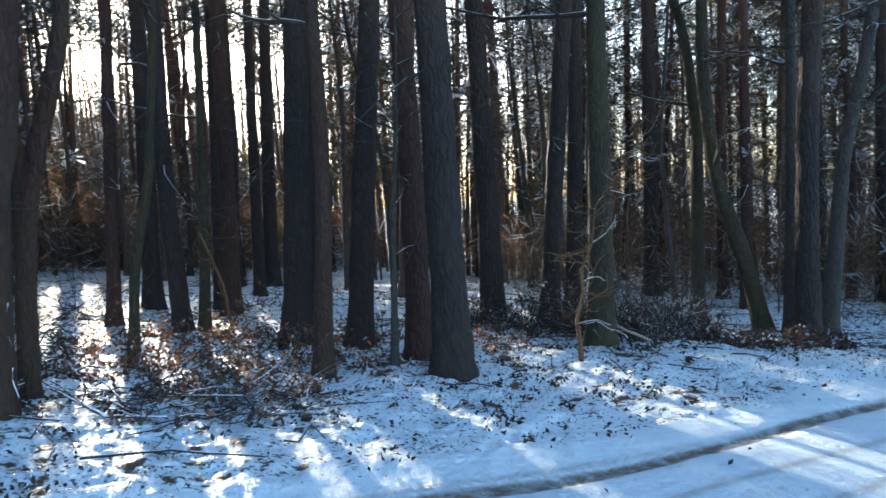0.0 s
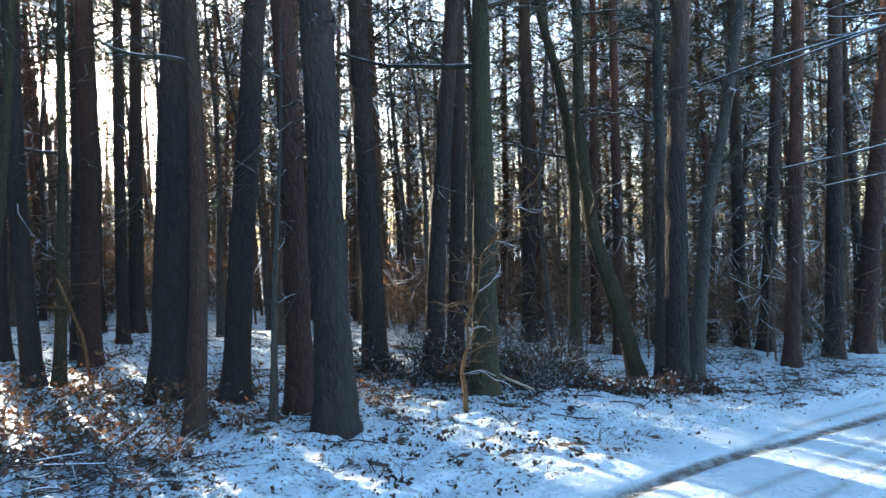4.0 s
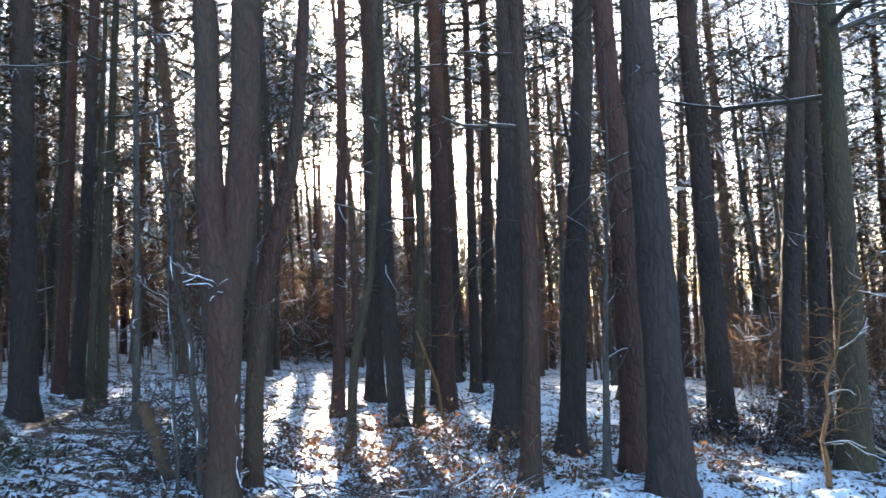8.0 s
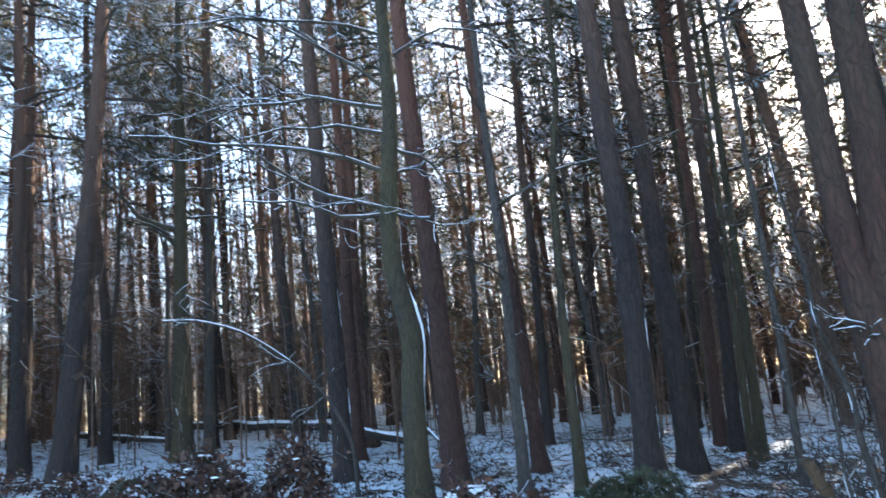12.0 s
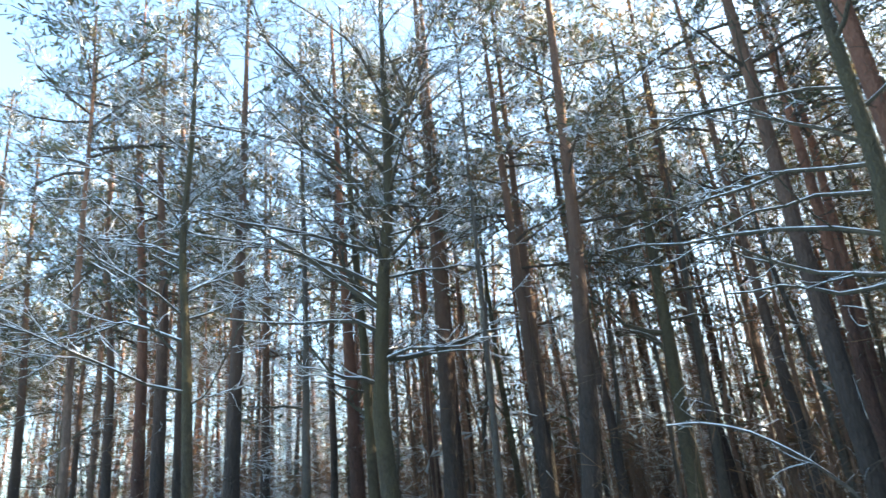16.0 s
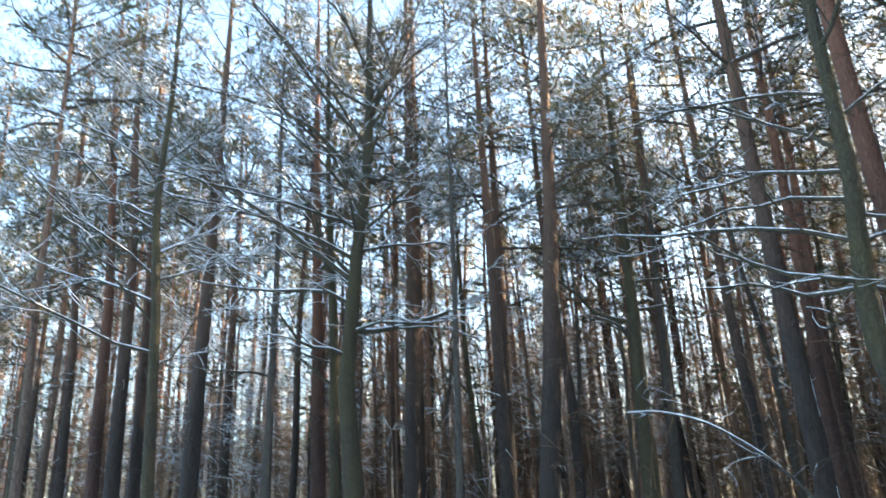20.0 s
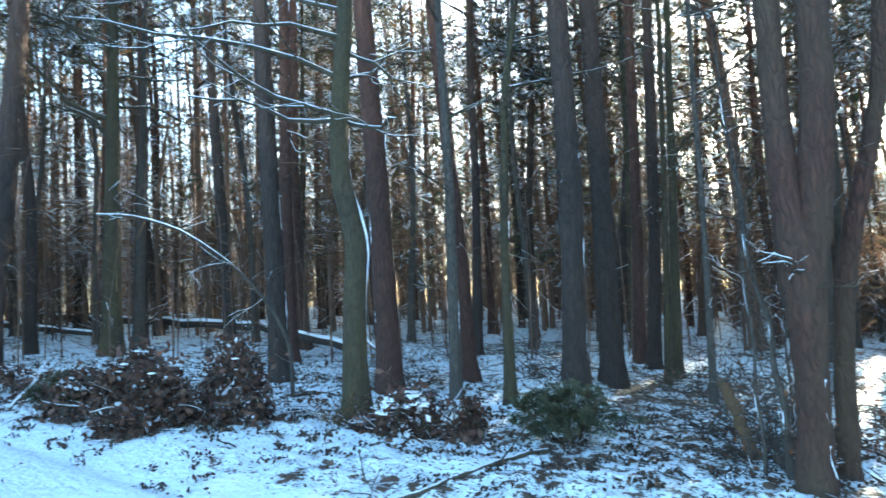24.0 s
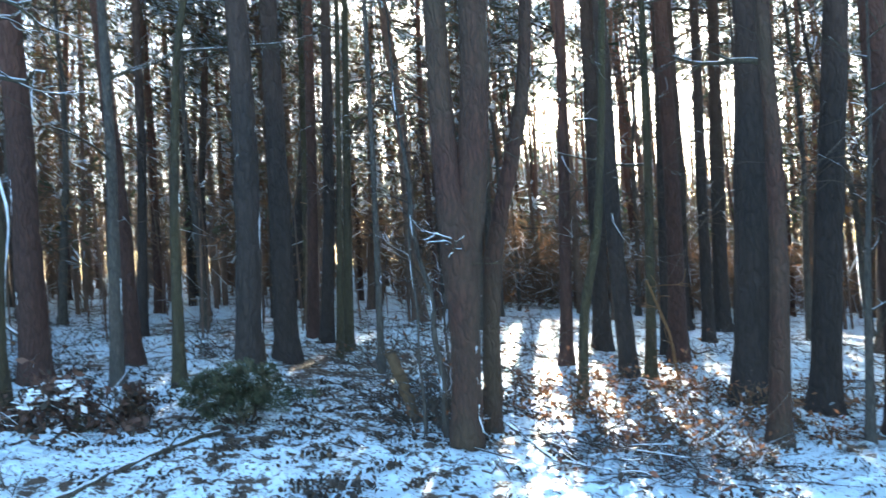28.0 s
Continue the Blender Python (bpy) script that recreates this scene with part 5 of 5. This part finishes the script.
def wavy_sapling(x, y, offsets, r, seed):
    """A crooked thin stem with snow caught in its bends."""
    rng = np.random.default_rng(seed)
    sx, sy = sideways(x, y)
    ob = thing("sapling", x, y, "crooked thin sapling with snow caught in its bends", "tree", "saplings")
    k = np.linspace(0, len(offsets) - 1, len(offsets) * 4)
    off = np.array(offsets, float)
    l, z = np.interp(k, np.arange(len(off)), off[:, 0]), np.interp(k, np.arange(len(off)), off[:, 1])
    p = np.stack([l * sx, l * sy, z], -1)
    for it in range(2):
        p[1:-1] = (p[:-2] + 2 * p[1:-1] + p[2:]) / 4
    rr = np.linspace(r, r * 0.25, len(p))
    h = Heap()
    h.tube(p, rr, 7, 0.05, rng)
    stem = part("stem", h, GREY_BARK, ob)
    for i in range(6, len(p) - 4, 9):
        t = Heap()
        q = p[i:i + 4] + np.array([sx * -0.7 + sy * 0.5, sy * -0.7 - sx * 0.5, 0.2]) * rr[i] * 0.9
        t.tube(q, rr[i] * np.array([0.08, 0.2, 0.3, 0.08]), 5, 0.2, rng)
        part("snow_streak", t, LOOSE_SNOW, stem)
    for i in range(4, len(p) - 1, 2):
        t = Heap()
        grow(t, p[i], rng.standard_normal(3) * [0.8, 0.8, 0.2] + [0, 0, 0.5], rng.uniform(0.3, 0.8), 0.008, 1, rng, 0.0, None, 0.2, 3)
        part("twig", t, TWIG, ob)


wavy_sapling(-1.98, 6.05, ((0, -0.1), (-0.02, 0.25), (0.0, 0.5), (-0.07, 0.85), (-0.05, 1.15), (-0.14, 1.45), (-0.2, 1.8), (-0.19, 2.2), (-0.28, 2.8), (-0.3, 3.6)), 0.034, 31)
wavy_sapling(-2.16, 6.0, ((0, -0.1), (0.01, 0.3), (-0.03, 0.6), (0.0, 1.0), (-0.05, 1.5), (-0.02, 2.1), (-0.1, 2.9)), 0.02, 32)
wavy_sapling(-2.35, 7.3, ((0, -0.1), (0.03, 0.4), (0.0, 0.9), (0.08, 1.4), (0.04, 2.0), (0.1, 2.8)), 0.018, 33)


def streaks(x, y, side, spans, seed):
    """Wind-blown snow down one edge of the trunk that stands at x, y."""
    rng = np.random.default_rng(seed)
    sx, sy = sideways(x, y)
    ob = min((o for o in scene.objects if o.type == "EMPTY" and "tree" in o.name), key=lambda o: (o.location.x - x) ** 2 + (o.location.y - y) ** 2)
    trunk = next(c for c in ob.children if c.name.startswith("trunk"))
    co = np.array([v.co for v in trunk.data.vertices])[:-1]
    rings = co.reshape(-1, 14 if ob.name.startswith("pine") else 12, 3)
    mid = rings.mean(axis=1)
    rad = np.linalg.norm(rings - mid[:, None, :], axis=2).mean(axis=1)
    for z0, z1, w in spans:
        z = np.linspace(z0, z1, 11)
        cx, cy, cr = (np.interp(z, mid[:, 2], v) for v in (mid[:, 0], mid[:, 1], rad))
        bx, by = side * sx * 0.9 - 0.4 * x / math.hypot(x, y), side * sy * 0.9 - 0.4 * y / math.hypot(x, y)
        h = Heap()
        h.tube(np.stack([cx + bx * cr, cy + by * cr, z], -1), 0.8 * w * (0.1 + 1.2 * rng.random(11) ** 2) * np.sin(np.linspace(0.25, 2.9, 11)), 5, 0.25, rng)
        part("snow_streak", h, LOOSE_SNOW, trunk)


streaks(-6.99, 6.68, -1, ((0.9, 1.3, 0.012), (1.9, 2.3, 0.008)), 1)
streaks(-4.68, 7.37, 1, ((0.5, 1.1, 0.007), (1.5, 2.2, 0.012), (2.6, 3.0, 0.007)), 2)
streaks(-5.38, 7.06, 1, ((0.9, 1.25, 0.007), (1.9, 2.2, 0.007)), 3)
streaks(-5.99, 6.80, 1, ((0.8, 1.2, 0.008),), 4)
streaks(-9.17, 6.59, 1, ((0.7, 1.4, 0.01), (2.0, 2.8, 0.01)), 6)


def young_conifer(x, y, width, height, seed):
    rng = np.random.default_rng(seed)
    ob = thing("young_conifer", x, y, "small spreading green conifer with a dusting of snow", "shrub", "undergrowth")
    stem, needles = Heap(), Heap()
    stem.tube([(0, 0, -0.1), (0.02, 0, 0.25), (0.0, 0.03, height)], (0.03, 0.022, 0.006), 6)
    base, ways = [], []
    for k in range(26):
        a, z = rng.uniform(0, 6.28), rng.uniform(0.12, 0.95) * height
        ln = width * 0.5 * (1.15 - z / height * 0.8) * rng.uniform(0.6, 1.1)
        q = limb_points((0, 0, z), (math.cos(a), math.sin(a), 0.3), ln, rng, 0.05, 5, 0.12)
        stem.tube(q, np.linspace(0.008, 0.003, 6), 3)
        for s in range(38):
            f = rng.uniform(0.2, 0.999) * 5
            i = int(f)
            e = q[i] + (q[i + 1] - q[i]) * (f - i)
            w = q[5] - q[0] + rng.standard_normal(3) * ln * 0.8
            base.append(e)
            ways.append(w)
    needles.blades(np.array(base), np.array(ways), 0.075, 0.0045, rng, 14, 0.7)
    tagged(part("stem", stem, TWIG, ob), kind="stuff")
    tagged(part("needles", needles, GREEN_NEEDLES, ob, "dark green needles", False), kind="stuff")


young_conifer(-3.72, 5.85, 1.15, 0.52, 1)
young_conifer(-4.05, 5.75, 0.8, 0.42, 2)
young_conifer(-8.9, 3.35, 0.9, 0.4, 3)


def litter():
    """Dead leaves, blades and twigs that poke through the snow."""
    rng = np.random.default_rng(17)
    n = 62000
    az = np.radians(rng.uniform(-110, 62, n))
    r = np.sqrt(rng.uniform(2.4 ** 2, 15 ** 2, n))
    x, y = r * np.sin(az), r * np.cos(az)
    off = verge(x) - y
    keep = rng.random(n) < np.where(off > -0.35, np.where(x < -4, 0.16, 0.03), np.where(off > -2.0, 0.4, 0.55)) * (0.25 + 1.3 * np.clip(value_noise(x, y, 0.8) + 0.5, 0, 1)) * np.clip(4.0 * value_noise(x + 3, y + 8, 4.5) + 0.35, 0.12, 1.6) * (1 - 0.55 * smoothstep(0.0, -3.5, x) * smoothstep(-5.0, -2.0, off))
    x, y = x[keep], y[keep]
    at = np.stack([x, y, land(x, y) + rng.uniform(0.0, 0.025, len(x))], -1)
    h = Heap()
    h.leaves(at, 0.023, rng, 0.4)
    tagged(new("leaf_litter", h.mesh("leaf_litter", LITTER, False)), "dead brown leaves scattered through thin snow", "leaf litter", kind="stuff")
    g = Heap()
    m = 1200
    az = np.radians(rng.uniform(-100, 60, m))
    r = np.sqrt(rng.uniform(3.4 ** 2, 13 ** 2, m))
    x, y = r * np.sin(az), r * np.cos(az)
    keep = (verge(x) - y < -0.3)
    x, y = x[keep], y[keep]
    at = np.stack([x, y, land(x, y)], -1)
    g.blades(at, np.tile([0.0, 0.0, 1.0], (len(x), 1)), 0.08, 0.003, rng, 4, 0.6)
    tagged(new("dry_grass", g.mesh("dry_grass", LITTER, False)), "thin dry grass blades poking out of snow", "grass", kind="stuff")
    t = Heap()
    for k in range(1150):
        a, d = math.radians(rng.uniform(-105, 40)), math.sqrt(rng.uniform(4.5 ** 2, 17 ** 2))
        bx, by = d * math.sin(a), d * math.cos(a)
        if float(verge(bx)) - by > (-0.4 if k % 9 == 0 else -1.8):
            continue
        b = rng.uniform(0, 6.28)
        ln = rng.uniform(0.1, 0.32) if k % 9 == 0 else rng.uniform(0.15, 0.6)
        q = [(bx + s * ln * math.cos(b), by + s * ln * math.sin(b), land_z(bx + s * ln * math.cos(b), by + s * ln * math.sin(b)) + 0.015 + (0.02 if k % 3 else 0.2 * s) * rng.random()) for s in (0, 0.35, 0.7, 1.0)]
        t.tube(np.array(q), np.array((0.01, 0.009, 0.007, 0.004)), 3)
    tagged(new("fallen_twigs", t.mesh("fallen_twigs", TWIG)), "thin fallen twigs lying on the snow", "twigs", kind="stuff")

    # curled leaves gathered in small dark clumps
    c = Heap()
    for k in range(900):
        if k % 3:
            bx, by = rng.uniform(-11, -2), rng.uniform(2.6, 7.5)
        else:
            a, d = math.radians(rng.uniform(-30, 42)), rng.uniform(3.5, 10)
            bx, by = d * math.sin(a), d * math.cos(a)
        if float(verge(bx)) - by > rng.uniform(-1.0, 2.2 if bx < -5 else -0.2) or value_noise(bx, by, 0.9) < rng.uniform(-0.5, 0.1):
            continue
        m = int(rng.integers(8, 24))
        w = rng.uniform(0.025, 0.07)
        q = np.stack([bx + rng.normal(0, w * 1.3, m), by + rng.normal(0, w, m)], -1)
        c.leaves(np.stack([q[:, 0], q[:, 1], land(q[:, 0], q[:, 1]) + rng.uniform(0.005, 0.045, m)], -1), 0.027, rng, 0.3)
    tagged(new("leaf_clumps", c.mesh("leaf_clumps", LITTER, False)), "small clumps of dark curled leaves on the snow", "leaf litter", kind="stuff")


litter()
